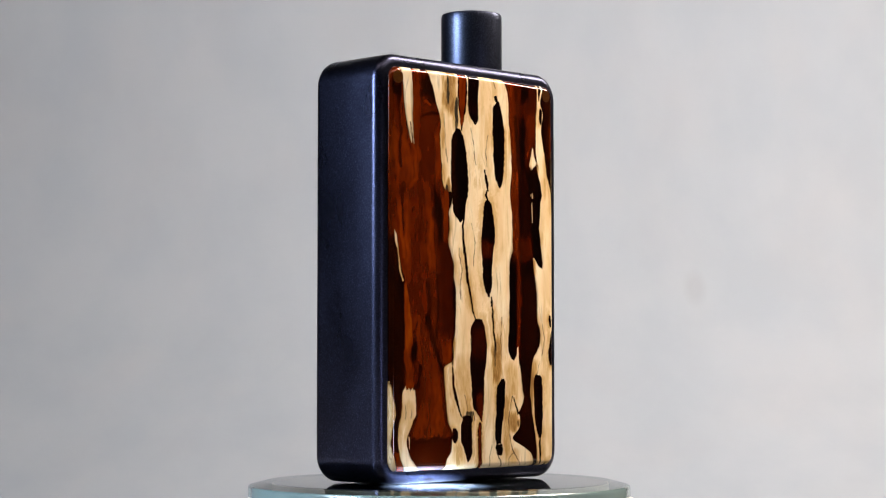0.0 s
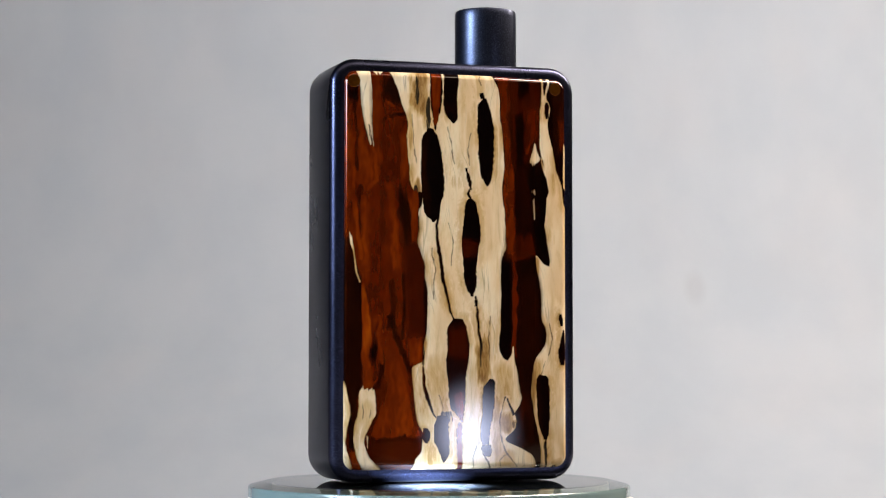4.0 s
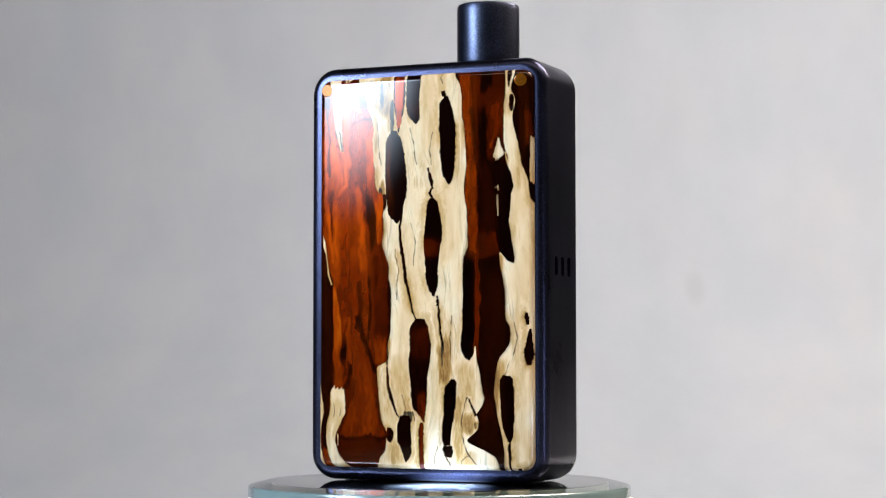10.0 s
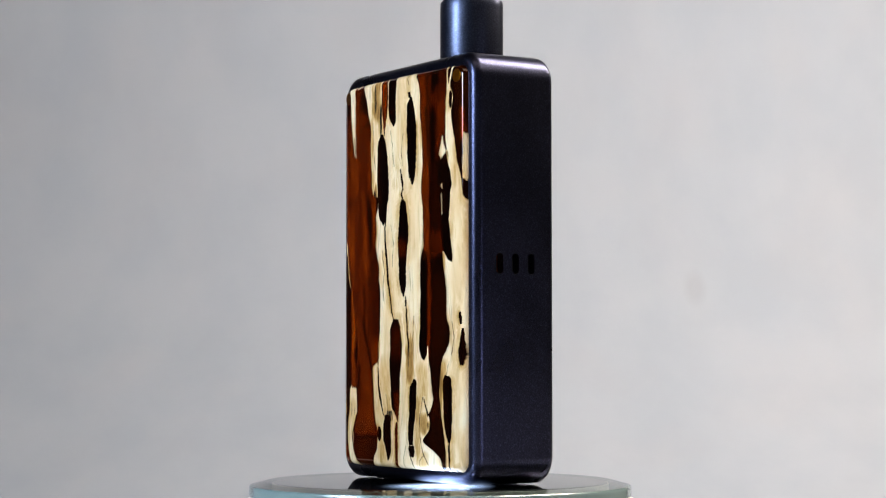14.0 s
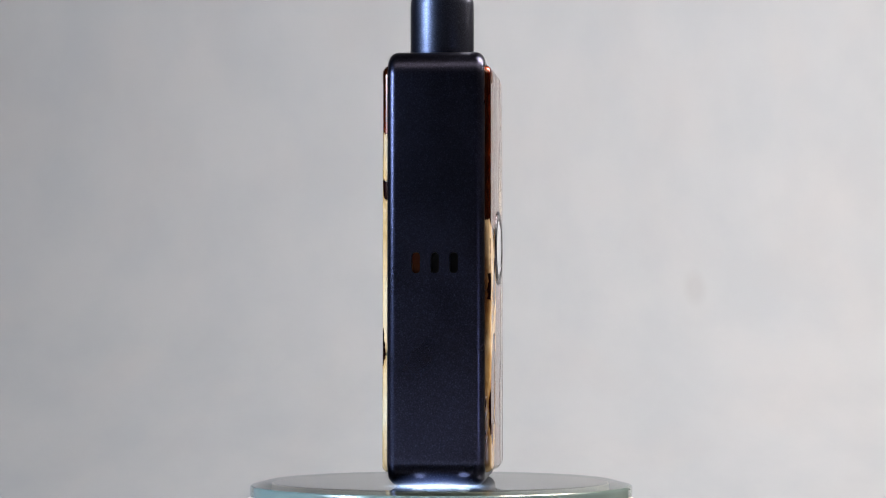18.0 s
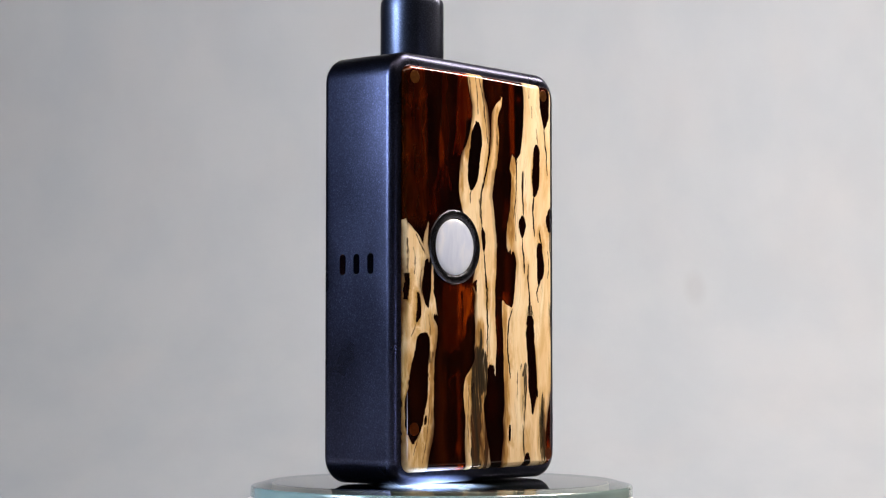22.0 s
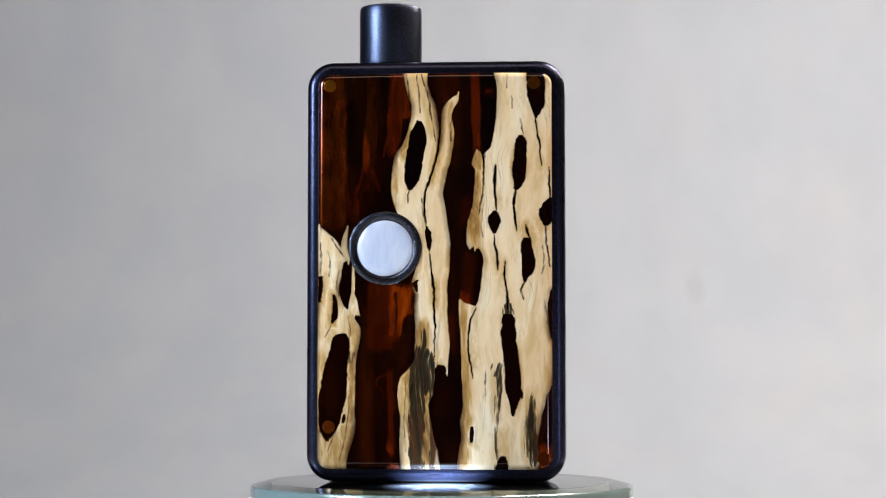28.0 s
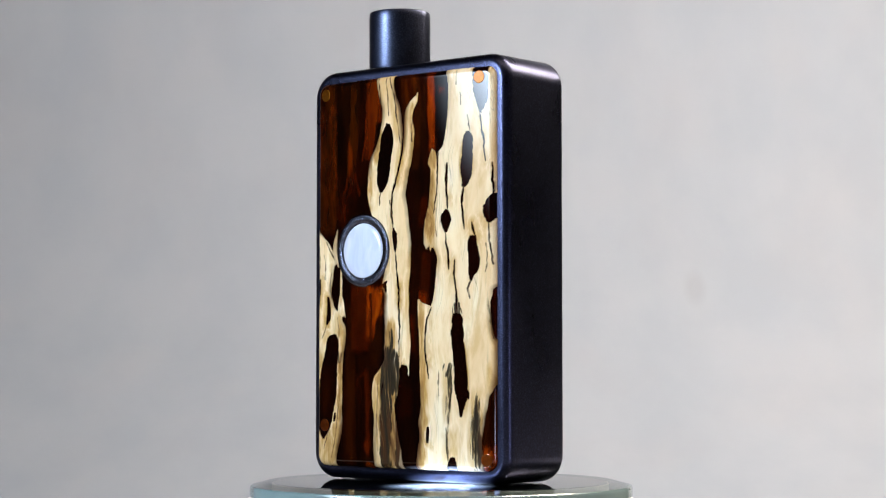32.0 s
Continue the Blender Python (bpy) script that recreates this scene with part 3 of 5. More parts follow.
gap(FRONT, [(4.6, -2.69), (5.24, -3.22), (6.29, -3.43), (7.34, -3.86), (8.4, -4.49), (10.09, -4.49), (11.88, -4.49), (13.25, -3.96)], [(4.6, -2.58), (5.23, -2.05), (6.28, -1.63), (10.08, -1.63), (12.4, -1.74), (13.25, -2.06)])
gap(FRONT, [(8.3, -6.4), (9.14, -6.93), (10.2, -6.82), (10.93, -6.5)], [(8.3, -5.97), (9.14, -5.34), (10.19, -5.23), (10.93, -5.97)])
gap(FRONT, [(7.84, 5.07), (9, 4.75), (11.86, 4.75), (13.97, 5.08), (16.09, 5.08), (18.52, 5.08), (19.26, 5.62), (20.22, 6.58)], [(7.84, 6.25), (9, 6.46), (11.85, 6.68), (13.97, 7.11), (16.08, 7.43), (19.26, 7.54), (20.22, 7.22)])
gap(FRONT, [(5.73, 5.6), (6.58, 4.86), (7.74, 4.97)], [(5.72, 6.35), (6.57, 6.99), (7.73, 6.57)])
gap(FRONT, [(74.59, 17.82), (75.57, 17.72), (76.97, 17.72), (77.84, 17.83)], [(74.6, 18.04), (75.57, 18.15), (76.99, 18.6), (77.85, 18.38)])
gap(FRONT, [(70.07, 18.36), (71.25, 18.14), (72.33, 18.03), (73.2, 18.26)], [(70.07, 18.47), (71.26, 18.58), (72.35, 18.91), (73.21, 18.58)])
gap(FRONT, [(8.73, 17.76), (10.01, 17.11), (11.81, 16.68), (13.94, 16.25), (15.32, 16.15), (18.93, 16.05), (20.31, 16.16), (20.95, 16.92)], [(8.73, 18.19), (10, 18.74), (12.86, 18.96), (15.31, 18.75), (18.93, 18.87), (20.31, 18.66), (20.95, 18.01)])
gap(FRONT, [(30.24, 21.3), (31.52, 20.76), (32.59, 20.98)], [(30.24, 21.74), (31.52, 21.74), (32.59, 21.42)])
gap(FRONT, [(22.97, 21.39), (23.72, 20.95), (24.89, 20.74), (26.39, 21.07), (27.78, 21.4), (29.6, 21.63)], [(22.97, 21.83), (23.72, 22.16), (24.9, 22.49), (26.39, 22.38), (29.6, 22.18)])
gap(FRONT, [(13.42, 11.29), (14.38, 10.86), (15.44, 10.33), (16.5, 10.01)], [(13.42, 11.72), (14.38, 11.18), (15.44, 10.54), (16.5, 10.11)])
gap(FRONT, [(2.89, 19.37), (3.73, 19.59)], [(2.88, 20.45), (3.73, 20.13)])
crack(FRONT, 0.36, (-3.24, 53.6), (-3.66, 51.67), (-4.09, 49.01), (-3.98, 46.55), (-3.66, 44.21), (-3.23, 41.55), (-2.91, 38.89), (-2.38, 36.98), (-1.74, 34.64), (-1.1, 32.52), (-0.78, 31.35))
crack(FRONT, 0.24, (2.64, 56.2), (2.11, 55.24), (2.75, 54.17))
crack(FRONT, 0.24, (3.81, 34.12), (4.02, 32), (4.34, 29.87), (4.55, 27.75), (4.87, 25.63))
crack(FRONT, 0.32, (-6.73, 22.45), (-6.41, 18.96), (-5.87, 16.42), (-5.02, 14.31), (-4.18, 12.93))
crack(FRONT, 0.13, (9.58, 16.82), (8.61, 13.64), (8.5, 10.05), (9.03, 7.93), (9.88, 6.23), (11.28, 4.75), (12.13, 3.68))
crack(FRONT, 0.13, (4.86, 6.58), (5.6, 5.31), (6.78, 3.4))
crack(FRONT, 0.11, (8.7, 3.81), (8.6, 4.87), (9.35, 5.71), (10.1, 5.92))
crack(FRONT, 0.32, (17.97, 9.05), (18.18, 6.5), (18.07, 2.9))
crack(FRONT, 0.19, (-17.09, 67.67), (-16.87, 66.07), (-16.55, 64.03))
crack(FRONT, 0.11, (4.8, 75.87), (4.37, 76.94), (4.59, 77.91))
crack(FRONT, 0.11, (2.65, 66.71), (2, 63.48), (2.43, 60.59))
crack(FRONT, 0.1, (-1.85, 67.74), (-1.21, 65.06), (-0.57, 60.78))
crack(FRONT, 0.1, (-9.12, 69.83), (-8.68, 66.09), (-8.04, 60.74))
crack(FRONT, 0.1, (3.47, 3.42), (3.05, 5.32), (3.69, 7.64))
crack(FRONT, 0.11, (18.01, 23.51), (17.57, 21.91), (16.92, 20.53), (16.7, 19.04))
crack(FRONT, 0.1, (18.79, 30.76), (19.44, 27.77), (18.78, 24.57))
crack(FRONT, 0.1, (-3.65, 17.16), (-2.9, 14.83), (-3.22, 13.14))
crack(FRONT, 0.1, (-1.85, 49.55), (-0.78, 45.82), (-1.21, 41.56))
crack(FRONT, 0.1, (-5.05, 44.74), (-4.4, 40.48), (-4.83, 35.17))
crack(FRONT, 0.1, (6.7, 32.01), (6.27, 27.75), (6.48, 23.51))
shade(FRONT, -7.31, 74.14, 1.29, 3.87, 0.9)
shade(FRONT, -5.81, 70.39, 0.75, 2.8, 0.6)
shade(FRONT, -8.37, 72.73, 0.86, 1.29, 0.75)
shade(FRONT, -9.64, 65.55, 0.65, 4.3, 0.6)
shade(FRONT, -8.03, 54.86, 0.75, 2.37, 0.95)
shade(FRONT, -9.1, 57.53, 0.54, 2.69, 0.6)
shade(FRONT, -6.62, 25.62, 0.43, 2.37, 0.8)
shade(FRONT, 5.19, 23.5, 0.97, 4.52, 0.95)
shade(FRONT, 6.16, 27.22, 0.75, 4.3, 0.4)
shade(FRONT, -3.75, 18.21, 1.72, 5.16, 0.45)
shade(FRONT, -2.37, 13.99, 1.29, 3.23, 0.55)
shade(FRONT, -7.14, 12.94, 0.86, 3.23, 0.35)
shade(FRONT, -5.55, 7.66, 1.29, 2.8, 0.45)
shade(FRONT, 9.89, 12.05, 0.97, 1.94, 0.9)
shade(FRONT, 7.75, 14.18, 0.75, 2.8, 0.7)
shade(FRONT, 11.72, 11.62, 0.75, 0.75, 0.95)
shade(FRONT, 15.51, 18.19, 0.54, 3.87, 0.9)
shade(FRONT, 16.16, 21.91, 0.86, 1.72, 0.6)
shade(FRONT, 16.21, 41.65, 0.54, 1.51, 0.7)
shade(FRONT, 4.59, 76.41, 0.65, 2.37, 0.4)
shade(FRONT, 2.64, 64.02, 0.54, 5.38, 0.25)
shade(FRONT, 10.12, 18.2, 0.75, 3.87, 0.5)
shade(FRONT, -17.7, 14, 1.08, 1.94, 0.35)
shade(FRONT, 19.44, 27.77, 0.43, 6.45, 0.35)
shade(FRONT, 9.88, 5.28, 1.29, 1.29, 0.45)
shade(FRONT, 7.96, 9.73, 0.97, 4.3, 0.55)
shade(FRONT, 9.04, 18.2, 1.29, 4.3, 0.45)
shade(FRONT, -6.51, 17.16, 0.97, 4.3, 0.5)
shade(FRONT, 3.26, 17.15, 0.86, 5.38, 0.25)
shade(FRONT, -4.81, 6.61, 0.97, 2.58, 0.6)
shade(FRONT, -4.5, 20.86, 0.97, 3.23, 0.35)
shade(FRONT, 19.08, 14.99, 1.51, 6.45, 0.2)
shade(FRONT, 0.28, 22.44, 0.65, 0.11, 0.3)
shade(FRONT, 17.24, 60.99, 0.43, 1.29, 0.7)
shade(FRONT, 19.75, 57.8, 0.43, 2.15, 0.5)
shade(FRONT, 17.39, 76.1, 0.32, 3.23, 0.5)
stain_shadow(FRONT, -5.81, 69.85, 0.32, 3.23, 0.75)
stain_shadow(FRONT, -7.84, 74.67, 0.27, 2.37, 0.6)
stain_shadow(FRONT, -8.14, 54.54, 0.32, 1.72, 0.8)
stain_shadow(FRONT, -6.62, 24.77, 0.22, 1.94, 0.6)
stain_shadow(FRONT, -2.37, 13.14, 0.97, 0.97, 0.8)
stain_shadow(FRONT, -17.49, 14.21, 0.97, 1.4, 0.2)
stain_shadow(FRONT, 11.72, 11.52, 0.43, 0.54, 0.4)
stain_shadow(FRONT, 4.76, 25.1, 0.22, 2.37, 0.55)
stain_shadow(FRONT, -6.4, 9.77, 0.65, 1.08, 0.5)
stain_shadow(FRONT, 5.82, 6.57, 0.75, 0.97, 0.7)
stain_shadow(FRONT, 18.47, 71.8, 0.43, 1.51, 0.5)
FRONT["base"] = .26
patch(FRONT, 0.4, 0.7, [(59.65, -21.63), (78.19, -21.69)], [(59.65, -14.63), (78.19, -14.67)])
patch(FRONT, 0.5, 0.8, [(57.51, -20.99), (66.28, -21.01)], [(57.51, -15.69), (66.28, -18.68)])
patch(FRONT, 0.3, 0.5, [(38.34, -14.58), (78.19, -14.67)], [(38.35, -9.29), (59.66, -9.85), (67.15, -9.86), (78.2, -10.41)])
patch(FRONT, 0.42, 0.5, [(57.52, -11.01), (67.15, -11.45)], [(57.52, -9.31), (67.15, -9.32)])
patch(FRONT, 0.02, 0.5, [(71.86, -20.39), (73.36, -21.04), (74.86, -21.25)], [(71.85, -19.76), (73.36, -19.33), (74.86, -19.34)])
patch(FRONT, 0.03, 0.6, [(72.18, -14.44), (74.64, -14.66), (76.79, -14.66)], [(72.19, -11.04), (74.65, -11.68), (76.8, -12.32)])
patch(FRONT, 0.4, 0.8, [(38.34, -19.87), (46.85, -21.38), (59.65, -21.63)], [(38.34, -15.64), (46.85, -16.3), (59.65, -16.75)])
patch(FRONT, 0.33, 0.5, [(38.34, -16.7), (46.85, -17.14), (55.38, -16.95), (57.3, -15.68)], [(38.34, -13), (46.85, -12.69), (55.38, -13.13), (57.3, -14.62)])
patch(FRONT, 0.46, 0.5, [(40.47, -12.68), (53.25, -13.13), (57.51, -14.41)], [(40.47, -10.99), (53.25, -11.86), (57.51, -13.35)])
patch(FRONT, 0.44, 0.6, [(45.79, -9.62), (55.92, -9.63)], [(45.8, -7.6), (55.93, -7.61)])
patch(FRONT, 0.02, 0.7, [(46, -10.15), (51.12, -11.22), (55.6, -11.22)], [(46.01, -9.3), (51.12, -9.52), (55.6, -10.37)])
patch(FRONT, 0.22, 0.4, [(26.89, -9.91), (36.22, -10.13), (45.58, -9.72)], [(26.89, -6.09), (36.23, -5.78), (43.67, -7.17), (45.58, -7.81)])
patch(FRONT, 0.34, 0.8, [(18.22, -17.08), (39.4, -17.13)], [(18.22, -9.26), (39.41, -9.93)])
patch(FRONT, 0.09, 0.35, [(17.16, -21.92), (38.34, -21.99), (46.85, -22.01)], [(17.16, -18.44), (38.34, -18.6), (46.85, -20.96)])
patch(FRONT, 0.66, 0.25, [(25.09, -18.46), (31.97, -18.48), (37.49, -18.5)], [(25.09, -16.25), (31.97, -16.9), (37.49, -17.97)])
patch(FRONT, 0.5, 0.6, [(18.22, -18.45), (24.98, -18.46)], [(18.22, -15.6), (24.98, -17.3)])
patch(FRONT, 0.05, 0.7, [(23.5, -16.67), (25.62, -16.99), (27.21, -16.67)], [(23.5, -16.03), (25.62, -15.4), (27.21, -16.04)])
patch(FRONT, 0.46, 0.5, [(22.45, -8.95), (27.31, -9.7)], [(22.45, -6.94), (27.32, -6.94)])
patch(FRONT, 0.4, 0.25, [(9.05, -17.05), (12.94, -15.59), (18.22, -13.7), (23.5, -12.65)], [(9.04, -6.93), (12.94, -8.62), (18.22, -9.79), (23.5, -11.38)])
patch(FRONT, 0.06, 0.25, [(8.52, -17.47), (9.26, -17.47)], [(8.51, -6.71), (9.25, -6.71)])
patch(FRONT, 0.18, 0.4, [(3.05, -15.56), (8.52, -17.68)], [(3.04, -8.19), (8.51, -6.71)])
patch(FRONT, 0.05, 0.4, [(6.62, -20.84), (11.89, -21.06), (18.22, -20.55)], [(6.62, -19.78), (11.89, -19.48), (18.22, -19.18)])
patch(FRONT, 0.55, 0.4, [(3.05, -19.98), (6.83, -20.84)], [(3.05, -17.88), (6.83, -19.57)])
streak(FRONT, -0.7, 0.54, (-12.98, 31.97), (-11.6, 27.74), (-10.11, 23.5), (-9.05, 21.39))
streak(FRONT, -0.6, 0.43, (-14.55, 23.5), (-15.07, 19.28), (-16.65, 17.16))
streak(FRONT, -0.5, 0.32, (-14.12, 69.28), (-10.39, 69.83))
streak(FRONT, 0.5, 0.32, (-13.27, 71.64), (-12.31, 71.43))
streak(FRONT, -0.5, 0.43, (-18.65, 56.44), (-19.27, 51.11), (-18.63, 46.85))
streak(FRONT, 0.5, 0.43, (-15.48, 59.65), (-15.69, 57.51), (-17.17, 55.8))
streak(FRONT, -0.5, 0.32, (-19.97, 71.43), (-19.31, 66.07), (-19.51, 59.65))
streak(FRONT, 0.55, 0.32, (-16.34, 63.71), (-15.69, 59.65), (-15.47, 57.3))
streak(FRONT, 0.55, 0.32, (-19.93, 59.65), (-20.13, 54.31), (-19.27, 48.98), (-18.62, 42.59))
streak(FRONT, 0.5, 0.43, (-18.01, 54.31), (-18.2, 46.85), (-17.34, 40.47))
streak(FRONT, -0.6, 0.32, (-10.35, 39.41), (-10.34, 31.98), (-10.76, 27.74))
streak(FRONT, 0.5, 0.32, (-9.31, 53.79), (-8.66, 48.99))
streak(FRONT, -0.5, 0.54, (-12.68, 38.34), (-12.25, 34.1), (-13.09, 29.85))
streak(FRONT, 0.5, 0.32, (-14.99, 31.97), (-15.2, 27.74), (-14.55, 23.5))
patch(FRONT, 0.07, 0.5, [(2.4, -6.5), (78.98, -6.56)], [(2.21, 23.29), (79.5, 23.55)])
patch(FRONT, 0.36, 0.5, [(59.81, 9.64), (72.7, 8.58), (78.39, 7.61)], [(59.83, 11.26), (72.73, 10.63), (78.44, 10.42)])
patch(FRONT, 0.2, 0.6, [(59.83, 11.37), (78.44, 10.53)], [(59.91, 17.35), (78.58, 16.96)])
patch(FRONT, 0.02, 0.4, [(74.59, 12.48), (77.4, 12.49)], [(74.64, 14.66), (77.45, 14.66)])
patch(FRONT, 0.03, 0.5, [(59.84, 12.13), (70.6, 11.93)], [(59.86, 13.65), (70.62, 13.45)])
patch(FRONT, 0.32, 0.6, [(65.25, 14.53), (71.72, 14.32)], [(65.29, 16.71), (71.76, 16.5)])
patch(FRONT, 0.42, 0.4, [(43.75, 9.94), (55.51, 9.31), (60.88, 9.53)], [(43.76, 11.88), (55.54, 11.69), (60.9, 11.26)])
patch(FRONT, 0.12, 0.4, [(46.97, 11.89), (59.84, 11.91)], [(47, 15.36), (59.88, 15.17)])
patch(FRONT, 0.02, 0.3, [(41.66, 16.97), (56.65, 14.73), (60.94, 13.65)], [(41.67, 18.61), (56.7, 18.32), (60.99, 17.35)])
patch(FRONT, 0.22, 0.4, [(42.69, 11.99), (47.51, 11.89)], [(42.72, 15.78), (47.54, 15.14)])
patch(FRONT, 0.02, 0.3, [(39.49, 12.96), (42.7, 12.75)], [(39.51, 15.56), (42.72, 15.56)])
patch(FRONT, 0.01, 0.25, [(23.51, 8.41), (43.95, 8.65)], [(23.51, 10.98), (43.97, 10.48)])
patch(FRONT, 0.34, 0.4, [(24.04, 10.77), (32.02, 11.21), (43.22, 11.02)], [(24.04, 11.85), (32.02, 12.29), (43.23, 11.88)])
patch(FRONT, 0.1, 0.5, [(25.63, 12.5), (39.49, 12.31)], [(25.64, 17.48), (39.52, 16.86)])
patch(FRONT, 0.05, 0.4, [(3.37, 12.03), (23.51, 12.06)], [(3.33, 16.98), (23.51, 16.39)])
patch(FRONT, 0.14, 0.6, [(12.89, 12.47), (17.13, 12.48)], [(12.88, 14.85), (17.13, 14.86)])
patch(FRONT, 0.36, 0.4, [(64.08, 21.3), (70.23, 20.88)], [(64.1, 22.4), (70.26, 22.42)])
patch(FRONT, 0.1, 0.4, [(70.2, 19.56), (74.52, 19.25)], [(70.26, 22.42), (74.59, 22.43)])
patch(FRONT, 0.45, 0.4, [(66.11, -4.85), (78.23, -5.28)], [(66.11, -3.78), (78.25, -2.93)])
patch(FRONT, 0.03, 0.3, [(68.27, -2.07), (78.26, -2.61)], [(68.29, 0.07), (78.29, 0.29)])
patch(FRONT, 0.1, 0.3, [(70.41, -2.39), (72.35, -2.39)], [(70.44, 0.07), (72.37, 0.07)])
patch(FRONT, 0.2, 0.3, [(42.63, 0.28), (46.68, 0.28)], [(42.65, 4.78), (46.7, 4.78)])
patch(FRONT, 0.02, 0.3, [(34.12, 0.28), (42.63, 0.28)], [(34.13, 4.56), (42.65, 4.56)])
patch(FRONT, 0.01, 0.3, [(46.79, 0.5), (54.9, 0.5)], [(46.81, 4.78), (54.94, 4.79)])
patch(FRONT, 0.01, 0.2, [(48.99, -7.6), (68.02, -7.62)], [(49.01, -2.49), (68.05, -2.5)])
patch(FRONT, 0.01, 0.2, [(56.32, 3.71), (74.78, 3.73)], [(56.36, 7.8), (74.84, 7.82)])
patch(FRONT, 0.16, 0.5, [(23.5, -2.06), (30.39, -2.06)], [(23.5, 1.99), (30.4, 1.99)])
patch(FRONT, 0.05, 0.4, [(11.87, -2.05), (23.5, -2.06)], [(11.87, 1.98), (23.5, 1.99)])
patch(FRONT, 0.25, 0.3, [(12.4, 0.07), (17.15, -0.78)], [(12.4, 1.35), (17.15, 1.35)])
patch(FRONT, 0.28, 0.3, [(3.01, -0.14), (12.08, -0.14)], [(3.01, 1.13), (12.08, 1.13)])
patch(FRONT, 0.05, 0.3, [(4.29, -4.81), (13.99, -4.81)], [(4.28, -1.42), (13.99, -1.42)])
patch(FRONT, 0.01, 0.3, [(5.31, 4.54), (20.54, 4.55)], [(5.3, 7.74), (20.53, 7.76)])
patch(FRONT, 0.03, 0.3, [(7.58, 15.7), (20.95, 15.73)], [(7.55, 19.16), (20.95, 19.2)])
streak(FRONT, 0.35, 0.32, (10.42, 73.8), (10.84, 67.35), (10.61, 60.89))
streak(FRONT, -0.7, 0.43, (10.63, 70.57), (11.27, 64.13))
streak(FRONT, 0.4, 0.27, (15.96, 71.21), (15.4, 66.34), (14.52, 63.1))
streak(FRONT, -0.6, 0.32, (17.08, 42.73), (16.42, 38.45), (17.28, 32.04))
streak(FRONT, 0.3, 0.32, (11.87, 39.49), (12.08, 34.15))
streak(FRONT, 0.3, 0.22, (15.03, 47), (15.78, 43.79), (16.86, 40.59))
clear(FRONT, 0.2, 1, [(2.41, -21.88), (78.95, -22.12)], [(2.4, -5.55), (78.98, -5.6)])
clear(FRONT, 0.3, 0.6, [(42.68, 9.72), (79.15, 8.04)], [(42.69, 12.1), (79.22, 11.73)])
clear(FRONT, 0.1, 1, [(2.31, 12.02), (79.22, 11.73)], [(2.27, 16.87), (79.34, 17.07)])
clear(FRONT, 0.35, 0.6, [(54.58, 20.28), (79.39, 19.26)], [(54.62, 23.03), (79.49, 23.11)])
strand(BACK, [(49.97, -0.88), (60.61, -0.88), (64.35, -0.88), (66.48, -0.78), (68.62, -0.46), (71.08, -0.14), (72.15, 0.18), (73.98, 1.25), (75.81, 1.68), (78.49, 1.57)], [(50.01, 6.57), (51.83, 7.65), (53.54, 8.29), (55.35, 8.51), (57.17, 8.51), (60.9, 8.19), (62.61, 7.66), (64.41, 6.27), (66.22, 5.52), (67.92, 5.1), (70.06, 4.67), (71.88, 4.78), (73.28, 5.31), (75.86, 5.96), (78.54, 6.28)])
strand(BACK, [(56.35, -1.42), (57.09, -1.63), (59.54, -2.16), (60.6, -2.69), (62.52, -3.01), (64.33, -3.33), (66.14, -3.44), (69.67, -3.01), (71.06, -3.33), (72.55, -4.29), (73.83, -4.4)], [(56.37, 2.52), (60.63, 1.25), (62.54, -0.03), (64.35, -0.46), (66.16, -0.78), (69.68, -0.99), (71.07, -1.2), (72.56, -2.27), (73.83, -4.18)])
strand(BACK, [(22.24, -2.26), (23.5, -2.37), (25.29, -2.47), (27.72, -2.58), (31.21, -2.26), (33.32, -2.16), (36.92, -2.16), (39.35, -2.37), (42.85, -2.69), (45.4, -2.79), (47.52, -2.58), (49.96, -2.05), (52.41, -1.73), (54.97, -1.2), (57.2, -1.63), (60.07, -2.27)], [(22.24, 2.93), (23.82, 3.89), (25.61, 4.1), (27.73, 3.89), (29.84, 3.89), (33.33, 4.11), (36.19, 4.11), (37.68, 4.75), (38.32, 4.75), (40.43, 3.9), (44.68, 3.37), (48.94, 5.5), (51.83, 7.65), (55.33, 6.05), (60.1, 2.53)])
strand(BACK, [(20.55, -2.05), (21.39, -2.26), (22.24, -2.26), (23.5, -2.37)], [(20.55, -2.05), (21.39, -1.94), (22.24, 0.6), (23.5, 0.38)])
strand(BACK, [(3.09, 3.45), (6.65, 3.87), (9.07, 4.19), (11.91, 4.72), (14.01, 4.94), (16.86, 4.73), (18.97, 4.62), (20.34, 3.88), (21.71, 3.56), (23.5, 3.14), (25.4, 2.72)], [(3.07, 6.84), (10.11, 6.85), (13.27, 6.74), (15.38, 7.07), (17.17, 7.28), (18.96, 7.18), (20.65, 6.86), (21.71, 5.69), (22.76, 4.73), (23.5, 4.1), (25.4, 3.78)])
strand(BACK, [(3.1, -0.36), (4.88, -0.15), (7.4, 0.27), (10.13, 1.02), (13.28, 1.76), (15.39, 1.86), (17.92, 0.91), (20.34, 0.38), (21.92, -0.15), (23.5, -0.36), (25.61, -0.46)], [(3.1, 1.22), (4.88, 1.54), (7.4, 2.07), (10.13, 2.92), (13.28, 3.13), (15.39, 3.14), (17.91, 2.08), (20.34, 1.44), (21.92, 0.81), (23.5, 0.49), (25.61, 0.49)])
